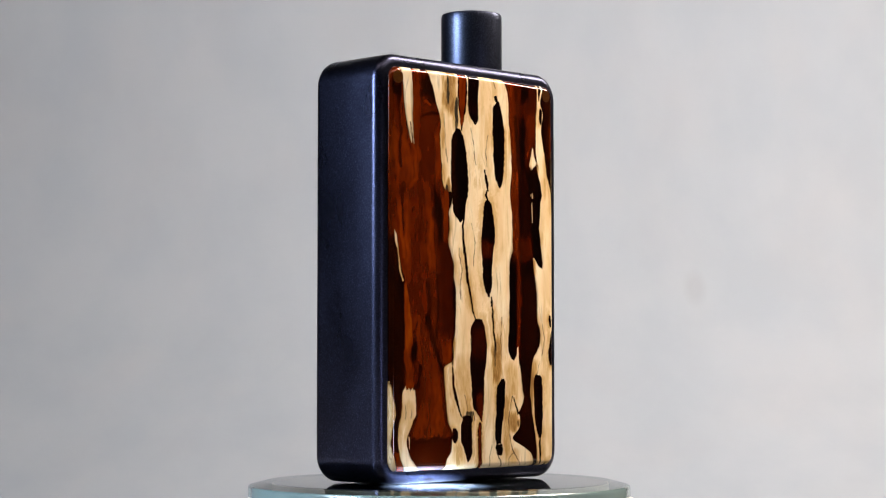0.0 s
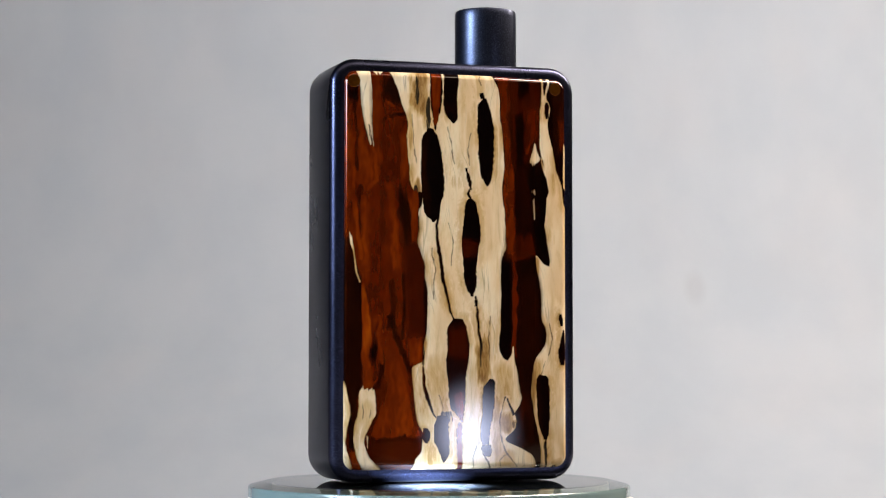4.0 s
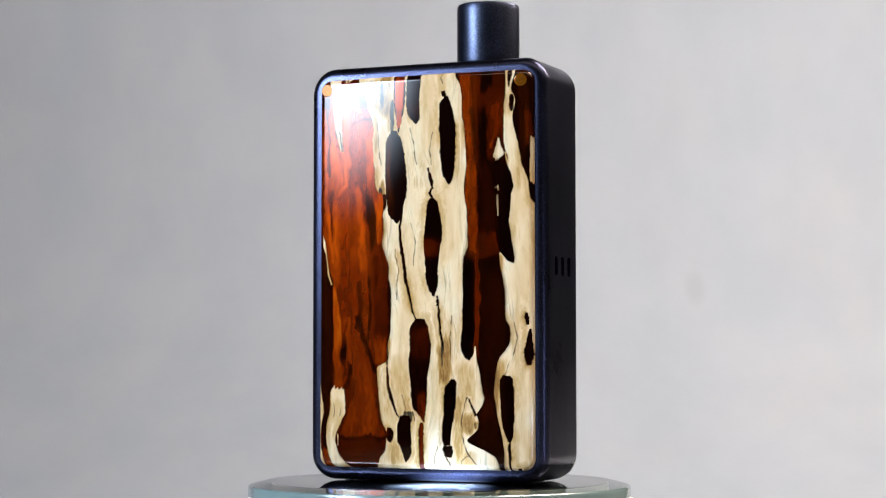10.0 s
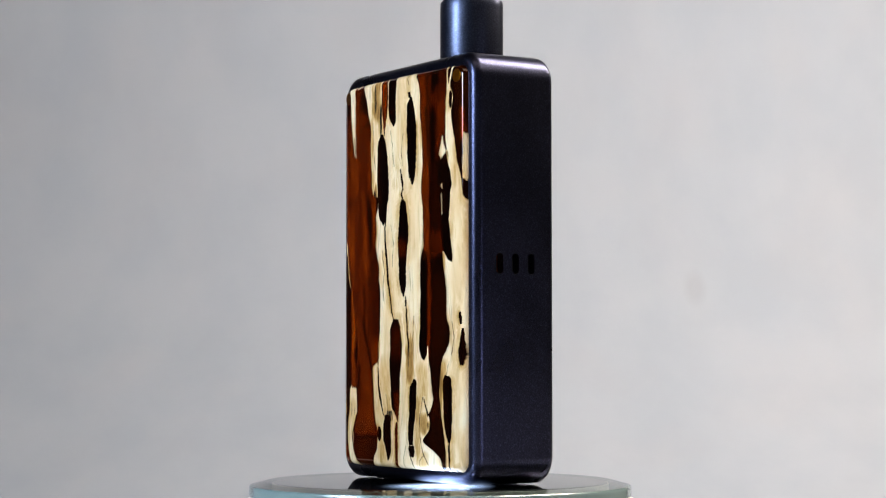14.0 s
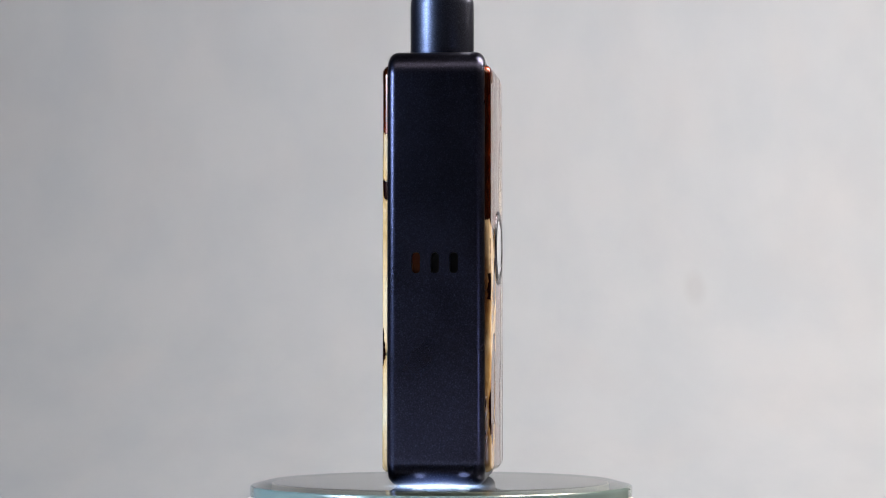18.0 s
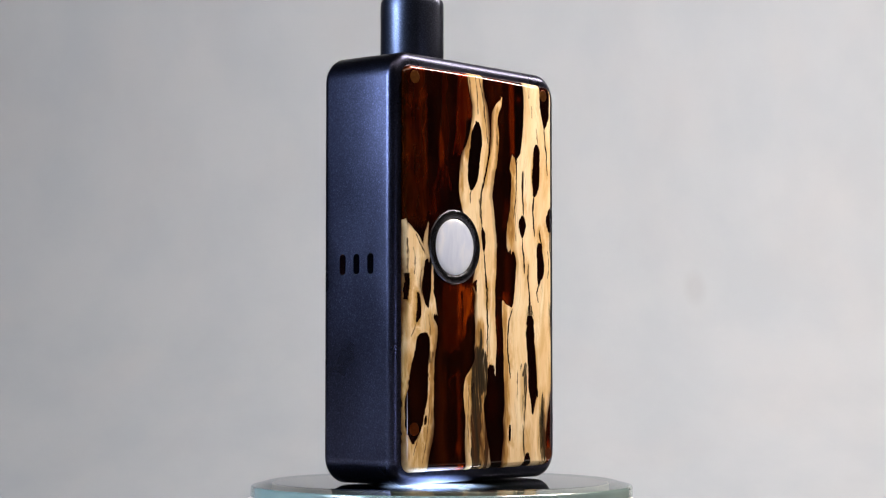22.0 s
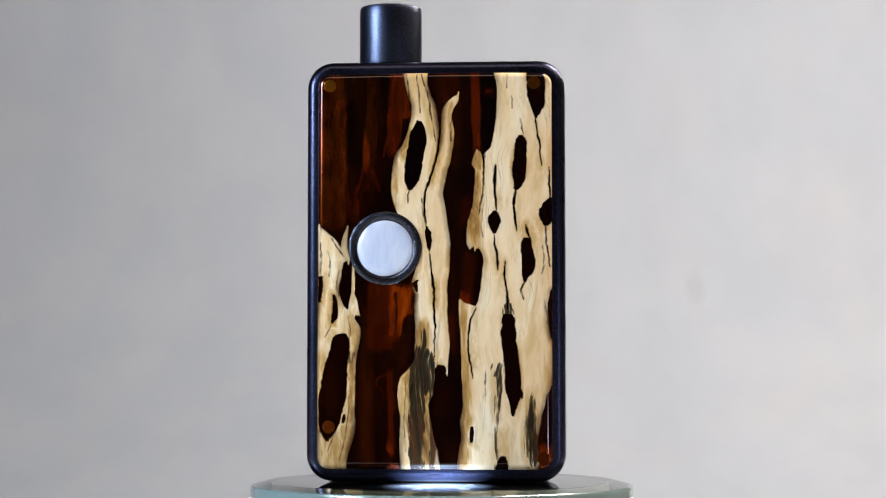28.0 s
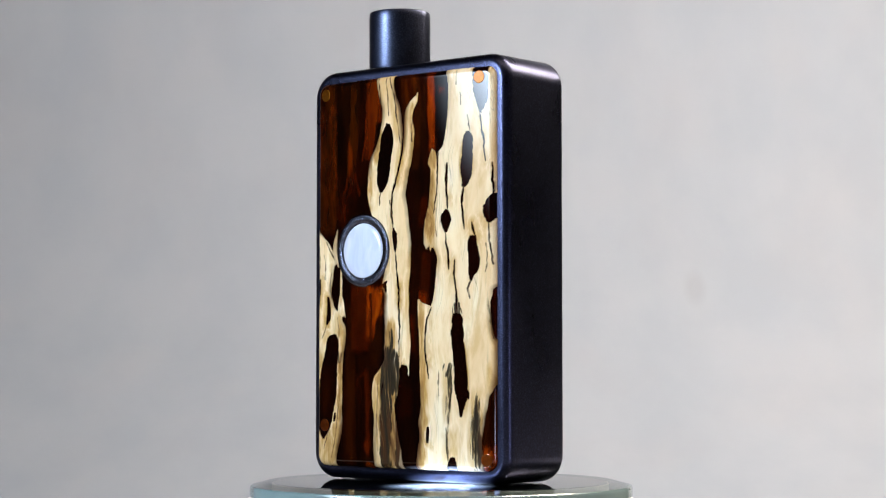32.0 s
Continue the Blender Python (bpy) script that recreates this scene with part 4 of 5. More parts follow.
strand(BACK, [(3.1, 0.8), (6.66, 1.65), (11.91, 2.82), (15.39, 2.71), (17.91, 1.65), (20.34, 1.23), (22.45, 0.6), (24.35, 0.38)], [(3.09, 3.66), (6.65, 4.08), (11.91, 4.94), (16.86, 4.94), (20.34, 4.09), (22.45, 3.57), (24.35, 3.14)])
strand(BACK, [(3.1, -0.99), (6.67, -0.25), (10.13, 0.59), (15.39, 1.44), (17.18, 0.7), (21.39, -0.04)], [(3.1, -0.04), (6.67, 0.59), (10.13, 1.44), (15.39, 2.29), (17.18, 2.29), (21.39, 1.02)])
strand(BACK, [(44.64, -8.3), (47.5, -8.3), (51.33, -8.1), (53.45, -8.42), (57.06, -8.84), (60.36, -8.95), (62.5, -8.53), (63.35, -8.11)], [(44.64, -6.18), (45.39, -5.55), (47.51, -5.55), (49.95, -5.98), (52.39, -6.72), (54.94, -7.04), (57.07, -7.25), (59.52, -7.26), (60.37, -6.51), (62.5, -7.26), (63.35, -7.58)])
strand(BACK, [(30.67, -21.04), (33.53, -20.83), (34.79, -20.84), (36.91, -21.27), (37.76, -22.22), (38.29, -24.12), (78.43, -24.25)], [(30.67, -7.44), (33.53, -7.23), (34.79, -7.87), (36.49, -8.19), (38.28, -8.51), (40.4, -8.72), (42.2, -8.93), (43.58, -8.62), (44.43, -8.19), (45.38, -7.88), (51.33, -7.88), (53.45, -8.31), (57.06, -8.84), (59.51, -9.06), (62.07, -9.06), (62.71, -9.17), (63.56, -10.23), (65.05, -10.55), (66.75, -10.97), (68.57, -11.08), (71.02, -11.3), (73.16, -11.41), (75.73, -11.3), (78.4, -10.78)])
strand(BACK, [(3.12, -18.96), (4.38, -19.39), (5.32, -19.6), (6.69, -19.08), (8.78, -18.98), (10.15, -19.19), (11.93, -19.51), (13.72, -19.83), (15.4, -20.36), (17.19, -20.58), (17.92, -21.21), (19.29, -21.63), (23.5, -22.17), (26.45, -22.18), (27.72, -21.55), (29.83, -21.14), (32.79, -20.83), (33.21, -9.34), (34.06, -6.39), (34.9, -4.7)], [(3.11, -3.94), (7.73, -4.37), (9.09, -4.58), (12.24, -4.48), (14.34, -4.9), (16.13, -5.11), (18.97, -4.9), (20.66, -4.69), (22.45, -4.8), (26.35, -4.59), (29.83, -4.38), (33.32, -4.27), (34.9, -4.27)])
strand(BACK, [(3.01, 16.77), (4.8, 16.66), (6.59, 16.35), (8.39, 15.81), (10.08, 15.39), (11.87, 15.18), (15.36, 15.19), (18.95, 15.3), (23.5, 15.1), (25.3, 14.78), (26.36, 14.46), (27.74, 14.25), (29.86, 14.25), (33.05, 16.2), (33.8, 17.5), (35.19, 18.04), (37, 18.37), (39.44, 17.94), (41.79, 17.63), (42.63, 16.98), (43.7, 17.2), (45.09, 18.07), (46.6, 19.05), (47.68, 20.35), (49.09, 22.1)], [(2.96, 22.59), (49.1, 22.75)])
strand(BACK, [(42.09, 15.79), (43.48, 16.23), (45.19, 16.88), (46.9, 16.67), (48.6, 16.46)], [(42.1, 17.09), (43.49, 17.74), (45.2, 18.18), (46.91, 17.75), (48.61, 17.1)])
strand(BACK, [(31.98, 14.26), (34.64, 14.7), (36.24, 15.45), (38.36, 15.35), (41.56, 15.36)], [(31.99, 17.06), (34.65, 16.42), (36.24, 15.99), (38.37, 16), (41.56, 15.9)])
gap(BACK, [(55.75, 4.55), (56.7, 3.7), (57.76, 3.16), (59.78, 2.63), (62.55, 2.1), (65.11, 1.78), (67.25, 2), (68.76, 2.74)], [(55.75, 5.19), (56.72, 5.73), (57.79, 6.15), (59.81, 6.05), (62.58, 5.52), (65.14, 5.2), (67.28, 4.67), (68.76, 3.6)])
gap(BACK, [(43.61, 1.13), (44.35, 0.92), (45.73, 0.71), (47.53, 0.82), (48.81, 1.56)], [(43.61, 1.35), (44.35, 1.56), (45.73, 1.88), (47.54, 2.2), (48.81, 1.99)])
gap(BACK, [(36.51, 3.47), (37.25, 3.47), (38.1, 3.36), (38.95, 2.94)], [(36.51, 3.58), (37.25, 4.11), (38.1, 4.64), (38.95, 3.36)])
gap(BACK, [(20.97, -1.63), (21.92, -2.05), (22.76, -1.42)], [(20.97, -0.04), (21.92, 0.17), (22.76, -0.36)])
gap(BACK, [(69.32, -18.82), (70.39, -19.67), (71.78, -20.31), (73.17, -20.52), (75.74, -20.53), (77.66, -20.22)], [(69.32, -18.61), (70.38, -18.18), (71.77, -17.55), (73.16, -17.24), (75.73, -17.14), (77.65, -17.04)])
gap(BACK, [(55.46, -15.29), (56.63, -16.25), (58.12, -16.78), (59.51, -16.89), (63.23, -17), (65.05, -16.9), (66.01, -16.16)], [(55.46, -14.77), (56.63, -14.66), (58.12, -14.45), (59.51, -14.35), (63.23, -14.78), (65.04, -14.89), (66, -15.53)])
gap(BACK, [(47.5, -11.16), (48.56, -11.79), (49.73, -12.22), (50.79, -11.9), (51.85, -11.38)], [(47.5, -10.74), (48.56, -10), (49.73, -9.68), (50.79, -9.89), (51.85, -10.74)])
gap(BACK, [(38.28, -16.74), (39.13, -17.26), (39.98, -18.11), (40.72, -18.53), (42.2, -18.64), (43.58, -18.22), (45.7, -17.81), (46.65, -17.6)], [(38.28, -16.42), (39.13, -16.1), (40.71, -16), (43.57, -15.9), (45.69, -15.91), (46.65, -16.44)])
gap(BACK, [(48.78, -20.88), (49.63, -21.62), (50.69, -22.57), (53.14, -22.58), (54.3, -21.95)], [(48.78, -20.24), (49.62, -19.72), (50.68, -19.19), (51.75, -19.3), (53.13, -19.94), (54.3, -21.21)])
gap(BACK, [(13.3, -14.47), (14.03, -14.79), (15.4, -15.32), (16.87, -15.85), (18.24, -15.64), (20.34, -15.85), (22.76, -15.65), (25.61, -15.34), (27.4, -14.92), (29.51, -15.03), (30.04, -14.61), (31.2, -14.93), (32.36, -14.3)], [(13.3, -14.26), (14.03, -14.05), (15.4, -13.74), (16.87, -13.32), (18.24, -13.01), (20.34, -12.8), (22.76, -12.7), (25.61, -12.29), (27.4, -12.18), (29.51, -11.87), (30.04, -12.4), (31.2, -12.08), (32.36, -12.61)])
gap(BACK, [(8.36, -6.79), (9.2, -7), (10.14, -7.11), (11.4, -7)], [(8.36, -6.37), (9.2, -6.16), (10.14, -6.16), (11.4, -6.48)])
gap(BACK, [(3.13, -13.61), (4.91, -13.3), (5.74, -12.88)], [(3.12, -11.09), (4.91, -11.41), (5.74, -12.04)])
gap(BACK, [(34.78, 21.94), (37.34, 21.51), (39.47, 21.63)], [(34.78, 22.48), (37.34, 22.49), (39.47, 22.39)])
gap(BACK, [(30.62, 19.43), (31.68, 18.57), (33.06, 18.47), (34.44, 18.69), (36.04, 19.23)], [(30.62, 19.86), (31.68, 19.87), (33.07, 19.66), (34.45, 19.66), (36.05, 19.66)])
gap(BACK, [(8.57, 20.44), (9.42, 19.91), (10.48, 18.94), (11.86, 18.3), (15.35, 17.23), (17.15, 16.91), (20.33, 16.7), (22.76, 16.82), (25.62, 16.4), (27.75, 16.51), (28.7, 17.05)], [(8.57, 20.77), (9.41, 21.42), (10.47, 21.86), (11.84, 22.19), (15.34, 22.31), (17.14, 22.1), (20.32, 21.67), (22.76, 21.03), (25.63, 20.07), (27.75, 19.75), (28.71, 18.99)])
gap(BACK, [(11.97, 17.44), (12.71, 17.01), (13.56, 17.22)], [(11.97, 17.76), (12.71, 17.76), (13.55, 17.55)])
gap(BACK, [(16.56, -16.06), (17.19, -16.27), (18.24, -16.06)], [(16.56, -15.74), (17.19, -15.64), (18.24, -15.85)])
crack(BACK, 0.27, (-0.03, 71.3), (-0.67, 68.94), (-0.78, 66.8), (-0.67, 65.09), (-0.25, 62.54), (0.39, 60.09), (1.24, 57.64), (1.99, 55.3), (2.31, 52.43), (2.09, 50.51), (1.88, 48.71))
crack(BACK, 0.19, (2.73, 54.03), (2.52, 51.58), (2.09, 49.45))
crack(BACK, 0.24, (1.35, 43.92), (1.03, 41.8), (0.71, 39.36), (0.39, 36.92), (0.39, 31.63), (0.17, 29.84), (0.49, 23.5))
crack(BACK, 0.19, (4.87, 55.96), (5.4, 54.79), (5.19, 53.2))
crack(BACK, 0.16, (-3.33, 69.67), (-2.69, 67.54), (-3.01, 64.87))
crack(BACK, 0.16, (5.75, 77.57), (5.32, 75.1), (4.78, 71.88))
crack(BACK, 0.15, (3.6, 77.54), (3.28, 73.47), (2.96, 70.25))
crack(BACK, 0.15, (2.75, 77.53), (1.46, 72.91), (0.4, 67.02), (-0.03, 64.89))
crack(BACK, 0.21, (-18.71, 69.53), (-18.92, 66.12), (-19.44, 64.3), (-19.75, 60.26))
crack(BACK, 0.15, (-15.75, 69.1), (-16.06, 67.18), (-16.48, 65.79))
crack(BACK, 0.11, (-13.32, 77.44), (-13.43, 74.87))
crack(BACK, 0.1, (-14.16, 73.37), (-14.27, 71.02))
crack(BACK, 0.27, (-14.87, 55.67), (-14.55, 52.81), (-14.86, 49.94), (-15.07, 47.92))
crack(BACK, 0.27, (-11.18, 60.36), (-11.07, 57.06), (-11.16, 51.74))
crack(BACK, 0.26, (-10.84, 47.71), (-11.15, 44.95), (-11.47, 41.77), (-11.57, 40.61))
crack(BACK, 0.21, (-17.81, 46.33), (-17.18, 47.6), (-16.76, 49.09))
crack(BACK, 0.18, (-16.53, 38.49), (-15.89, 36.91), (-16.31, 35.11))
crack(BACK, 0.23, (-21.21, 53.98), (-21.22, 56.32), (-21.33, 59.94))
crack(BACK, 0.18, (-20.35, 48.88), (-20.55, 45.7), (-21.28, 41.25))
crack(BACK, 0.11, (-19.92, 45.17), (-20.12, 41.46), (-19.69, 39.87))
crack(BACK, 0.23, (-13.56, 32.26), (-13.36, 36.17), (-12.84, 39.34), (-12.84, 42.3))
crack(BACK, 0.18, (-13.03, 32.36), (-13.78, 34.05), (-14.51, 32.36))
crack(BACK, 0.15, (-20.21, 35.11), (-20.72, 31.94), (-21.24, 27.72))
crack(BACK, 0.21, (-7.55, 33.53), (-6.7, 31.73), (-6.07, 28.77), (-5.96, 25.61), (-6.49, 22.76), (-6.8, 20.34))
crack(BACK, 0.19, (-9.06, 62.49), (-9.06, 59.51), (-8.84, 56.85), (-8.42, 53.45), (-7.88, 51.01))
crack(BACK, 0.1, (-8.63, 52.07), (-8.41, 48.88), (-8.94, 46.76))
crack(BACK, 0.18, (21.98, 45.88), (21.75, 42.67), (21.74, 39.26))
crack(BACK, 0.11, (20.67, 44.26), (20.12, 42.12), (20.22, 39.46))
crack(BACK, 0.15, (19.81, 46.71), (18.61, 44.78), (17.52, 43.17))
crack(BACK, 0.13, (19.65, 30.73), (20.29, 29.35), (21.05, 28.07))
crack(BACK, 0.11, (18.38, 40.73), (18.7, 37.85), (18.15, 35.72))
crack(BACK, 0.1, (16.74, 31.99), (16.19, 29.34), (16.4, 27.21))
crack(BACK, 0.11, (-17.74, 17.19), (-17.94, 12.98), (-18.35, 7.74), (-18.76, 4.59))
crack(BACK, 0.1, (-11.43, 19.29), (-11.85, 15.08), (-11.21, 9.83), (-11.62, 5.12))
crack(BACK, 0.1, (-9.33, 21.92), (-9.12, 17.19))
crack(BACK, 0.1, (5.69, 19.28), (6.11, 12.96), (5.67, 6.65))
crack(BACK, 0.1, (4.94, 18.23), (5.26, 11.91), (4.61, 4.55))
crack(BACK, 0.1, (17.77, 17.15), (18.72, 10.8), (20.44, 6.57))
crack(BACK, 0.1, (16.16, 16.1), (17, 9.75), (18.28, 5))
shade(BACK, 3.92, 75.62, 2.15, 4.3, 0.35)
shade(BACK, 0.72, 70.23, 0.75, 4.3, 0.4)
shade(BACK, 5.95, 64.94, 0.97, 3.23, 0.85)
shade(BACK, 5.31, 71.35, 0.65, 3.23, 0.5)
shade(BACK, 7.97, 57.48, 0.65, 5.38, 0.6)
shade(BACK, -1.95, 70.75, 1.29, 2.69, 0.35)
shade(BACK, -2.91, 67.53, 0.65, 4.3, 0.6)
shade(BACK, -7.04, 53.13, 1.08, 6.45, 0.9)
shade(BACK, -7.79, 61.11, 0.75, 1.72, 0.8)
shade(BACK, -5.12, 26.66, 0.65, 8.6, 0.75)
shade(BACK, -5.53, 17.18, 0.86, 6.45, 0.75)
shade(BACK, -4.89, 7.73, 0.86, 4.3, 0.8)
shade(BACK, 2.72, 26.67, 1.18, 3.87, 0.8)
shade(BACK, 6, 12.96, 1.72, 9.68, 0.45)
shade(BACK, 5.05, 20.86, 1.29, 1.72, 0.75)
shade(BACK, 2.29, 9.81, 1.29, 6.45, 0.8)
shade(BACK, 15.97, 27.74, 1.51, 4.3, 0.55)
shade(BACK, 15.95, 18.21, 0.86, 5.38, 0.9)
shade(BACK, 21.57, 21.38, 0.86, 4.3, 0.5)
shade(BACK, 18.28, 7.64, 2.58, 4.3, 0.6)
shade(BACK, 17.01, 12.92, 1.51, 4.3, 0.5)
shade(BACK, -11.22, 17.19, 0.97, 4.95, 0.35)
shade(BACK, -17.93, 10.88, 1.29, 6.45, 0.55)
shade(BACK, -12.47, 7.74, 1.29, 3.23, 0.4)
shade(BACK, 17.85, 45.84, 0.86, 2.58, 0.3)
shade(BACK, 15.89, 38.37, 0.43, 3.23, 0.5)
shade(BACK, -20.69, 19.29, 0.65, 3.23, 0.4)
# wood in shadow between the lower strands, its darkness put into the colour
stain_shadow(BACK, 3.67, 13.49, 0.97, 11.83, 1)
stain_shadow(BACK, 2.08, 21.39, 1.29, 3.66, 1)
stain_shadow(BACK, 0.59, 12.97, 0.54, 9.68, 0.9)
shade(BACK, 3.13, 12.96, 1.72, 10.75, 0.9)
stain_shadow(BACK, 2.61, 23.5, 1.08, 1.51, 0.9)
stain_shadow(BACK, 2.4, 26.67, 0.43, 2.8, 0.5)
stain_shadow(BACK, -11.44, 21.92, 0.97, 1.29, 0.45)
stain_shadow(BACK, -11.85, 18.24, 0.43, 3.87, 0.6)
stain_shadow(BACK, -11.21, 10.88, 0.32, 6.45, 0.45)
stain_shadow(BACK, -17.83, 9.83, 0.65, 6.45, 0.7)
stain_shadow(BACK, -18.45, 6.69, 0.43, 3.23, 0.6)
stain_shadow(BACK, -16.68, 11.93, 0.22, 4.3, 0.4)
stain_shadow(BACK, 0.38, 21.92, 0.65, 1.51, 0.8)
stain_shadow(BACK, 1.02, 8.76, 0.32, 5.38, 0.5)
stain_shadow(BACK, -13.35, 33.21, 0.65, 1.08, 0.5)
stain_shadow(BACK, -12.46, 4.59, 0.86, 1.08, 0.4)
stain_shadow(BACK, 15.96, 24.35, 0.43, 1.08, 0.5)
BACK["base"] = .05
patch(BACK, 0.13, 0.9, [(49.01, 14.08), (59.62, 8.51), (78.14, 7.68)], [(49.09, 22.1), (59.8, 22.13), (78.42, 22.2)])
patch(BACK, 0.03, 0.6, [(59.69, 14.11), (78.15, 8.75)], [(59.72, 16.81), (78.34, 18.71)])
patch(BACK, 0.26, 0.5, [(57.65, 21.25), (72.68, 20.98)], [(57.66, 22.13), (72.71, 22.18)])
patch(BACK, 0.17, 0.5, [(58.67, 18.21), (71.55, 18.47)], [(58.7, 20.39), (71.6, 20.65)])
patch(BACK, 0.26, 0.5, [(71.33, 17.82), (72.39, 16.95), (73.25, 16.95)], [(71.35, 19.12), (72.42, 18.69), (73.27, 18.04)])
patch(BACK, 0.4, 0.3, [(59.13, 12.6), (63.95, 12.82), (66.53, 13.26)], [(59.15, 13.57), (63.97, 13.79), (66.53, 13.58)])
patch(BACK, 0.18, 0.6, [(54.86, 12.8), (59.67, 12.38)], [(54.88, 14.1), (59.67, 13.03)])
patch(BACK, 0.3, 0.5, [(62.28, 7.66), (70.28, 4.88), (78.12, 6.39)], [(62.3, 9.38), (70.32, 8.74), (78.15, 8.75)])
patch(BACK, 0.16, 0.6, [(49.54, 14.08), (53.29, 15.71), (59.75, 18.43)], [(49.57, 17.11), (53.32, 18.42), (59.79, 21.15)])
patch(BACK, 0.22, 0.6, [(50.31, 16.24), (52.23, 16.03)], [(50.32, 17.76), (52.24, 17.33)])
patch(BACK, 0.19, 0.3, [(24.88, 8.04), (38.65, 8.7)], [(24.88, 12.96), (38.67, 12.98)])
patch(BACK, 0.42, 0.5, [(27.73, 6.34), (31.96, 4.42), (38, 4.43)], [(27.73, 8.68), (31.97, 9.01), (38.01, 9.02)])
patch(BACK, 0.6, 0.5, [(31.75, 5.91), (33.55, 5.06), (36.72, 4.43)], [(31.75, 6.98), (33.55, 7.19), (36.73, 6.35)])
patch(BACK, 0.58, 0.4, [(36.2, 7.2), (37.69, 6.77)], [(36.21, 8.27), (37.69, 8.27)])
patch(BACK, 0.03, 0.3, [(23.5, 3.35), (31.96, 3.78)], [(23.5, 7.4), (31.96, 5.91)])
patch(BACK, 0.05, 0.3, [(20.86, 5.48), (24.98, 7.61)], [(20.86, 13.16), (24.99, 13.17)])
patch(BACK, 0.2, 0.4, [(7.69, 7.59), (21.39, 8.03)], [(7.69, 8.86), (21.39, 9.31)])
patch(BACK, 0.34, 0.4, [(6.64, 7.8), (8.43, 7.8)], [(6.63, 9.4), (8.42, 9.4)])
patch(BACK, 0.5, 0.2, [(3.07, 6.94), (4.02, 6.95)], [(3.04, 12.38), (3.99, 12.38)])
patch(BACK, 0.07, 0.4, [(3.48, 9.5), (21.39, 9.74)], [(3.44, 15.91), (21.39, 14.88)])
patch(BACK, 0.12, 0.4, [(72.34, -3.01), (78.01, -4.08)], [(72.36, -0.35), (78.04, -0.35)])
patch(BACK, 0.32, 0.4, [(62.18, -8.32), (70.18, -8.33), (77.98, -8.33)], [(62.18, -7.05), (70.18, -6.63), (77.99, -6.42)])
patch(BACK, 0.01, 0.3, [(62.17, -11.5), (77.65, -11.73)], [(62.18, -8.53), (77.66, -8.55)])
patch(BACK, 0.2, 0.3, [(73.59, -10.67), (74.98, -10.67)], [(73.59, -9.18), (74.98, -9.18)])
patch(BACK, 0.02, 0.3, [(44.64, -5.97), (72.32, -6.2)], [(44.65, -3.64), (72.34, -3.65)])
patch(BACK, 0.15, 0.4, [(48.89, -5.76), (54.2, -6.83)], [(48.89, -4.28), (54.2, -5.13)])
patch(BACK, 0.16, 0.4, [(33.53, -7.23), (44.11, -7.45)], [(33.53, -4.7), (44.12, -5.34)])
patch(BACK, 0.4, 0.4, [(33.53, -6.39), (36.17, -6.39)], [(33.53, -4.49), (36.17, -4.49)])
patch(BACK, 0.18, 0.3, [(25.08, -3.85), (31.95, -3.43)], [(25.08, -2.79), (31.95, -2.37)])
patch(BACK, 0.02, 0.3, [(3.53, -4.26), (24.56, -4.27)], [(3.52, 1.22), (24.56, -2.47)])
patch(BACK, 0.1, 0.4, [(12.98, -3), (18.23, -3)], [(12.97, 0.17), (18.23, 0.17)])
patch(BACK, 0.01, 0.2, [(54.77, 2.1), (69.17, 1.25)], [(54.81, 6.79), (69.22, 6.38)])
patch(BACK, 0.07, 0.4, [(7.64, 17.21), (28.81, 16.4)], [(7.61, 22.06), (28.82, 22.14)])
patch(BACK, 0.16, 0.4, [(26.45, -22.5), (38.29, -22.53)], [(26.45, -21.45), (38.28, -20.95)])
patch(BACK, 0.07, 0.4, [(8.26, -22.44), (18.24, -22.47)], [(8.26, -19.29), (18.24, -19.32)])
patch(BACK, 0.52, 0.4, [(3.12, -22.11), (7.73, -22.13)], [(3.12, -19.28), (7.73, -19.29)])
streak(BACK, 0.22, 0.22, (8.67, 21.07), (9.74, 21.07), (10.59, 20.54), (11.13, 19.7), (11.02, 18.75), (10.16, 18.01))
streak(BACK, 0.18, 0.17, (9.95, 17.69), (10.16, 16.64), (10.58, 15.58))
streak(BACK, 0.5, 0.22, (8.38, 37.8), (8.05, 35.15), (8.69, 31.97))
streak(BACK, 0.5, 0.22, (6.98, 33.55), (6.34, 30.37), (6.76, 28.26))
streak(BACK, -0.6, 0.22, (7.63, 36.2), (7.41, 31.97), (7.83, 27.73))
streak(BACK, 0.26, 0.32, (17.16, 70.46), (17.8, 65.1), (17.13, 59.73), (17.99, 55.46))
streak(BACK, 0.24, 0.32, (14.1, 58.62), (15.17, 54.35), (14.95, 51.15))
streak(BACK, 0.22, 0.32, (11.95, 59.66), (10.65, 55.37))
streak(BACK, -0.6, 0.32, (19.99, 70.51), (19.53, 64.05), (20.17, 57.63))
streak(BACK, 0.35, 0.22, (8.74, 70.32), (9.17, 66.04), (10.02, 61.78))
clear(BACK, 0.8, 1.2, [(48.96, 8.71), (62.81, 7.12), (78.84, 4.46)], [(49.1, 22.75), (79.19, 22.86)])
clear(BACK, 0.4, 1, [(2.44, 6.94), (40.43, 3.9)], [(2.38, 16.12), (40.48, 14.06)])
clear(BACK, 0.22, 0.8, [(6.59, 17.21), (28.81, 16.19)], [(6.55, 22.38), (28.82, 22.46)])
clear(BACK, 0.5, 0.6, [(2.49, -22.95), (18.24, -23)], [(2.5, -18.75), (18.24, -18.79)])
clear(BACK, 0.28, 0.8, [(59.51, -8.32), (78.73, -8.87)], [(59.54, -1.42), (78.79, 0.18)])
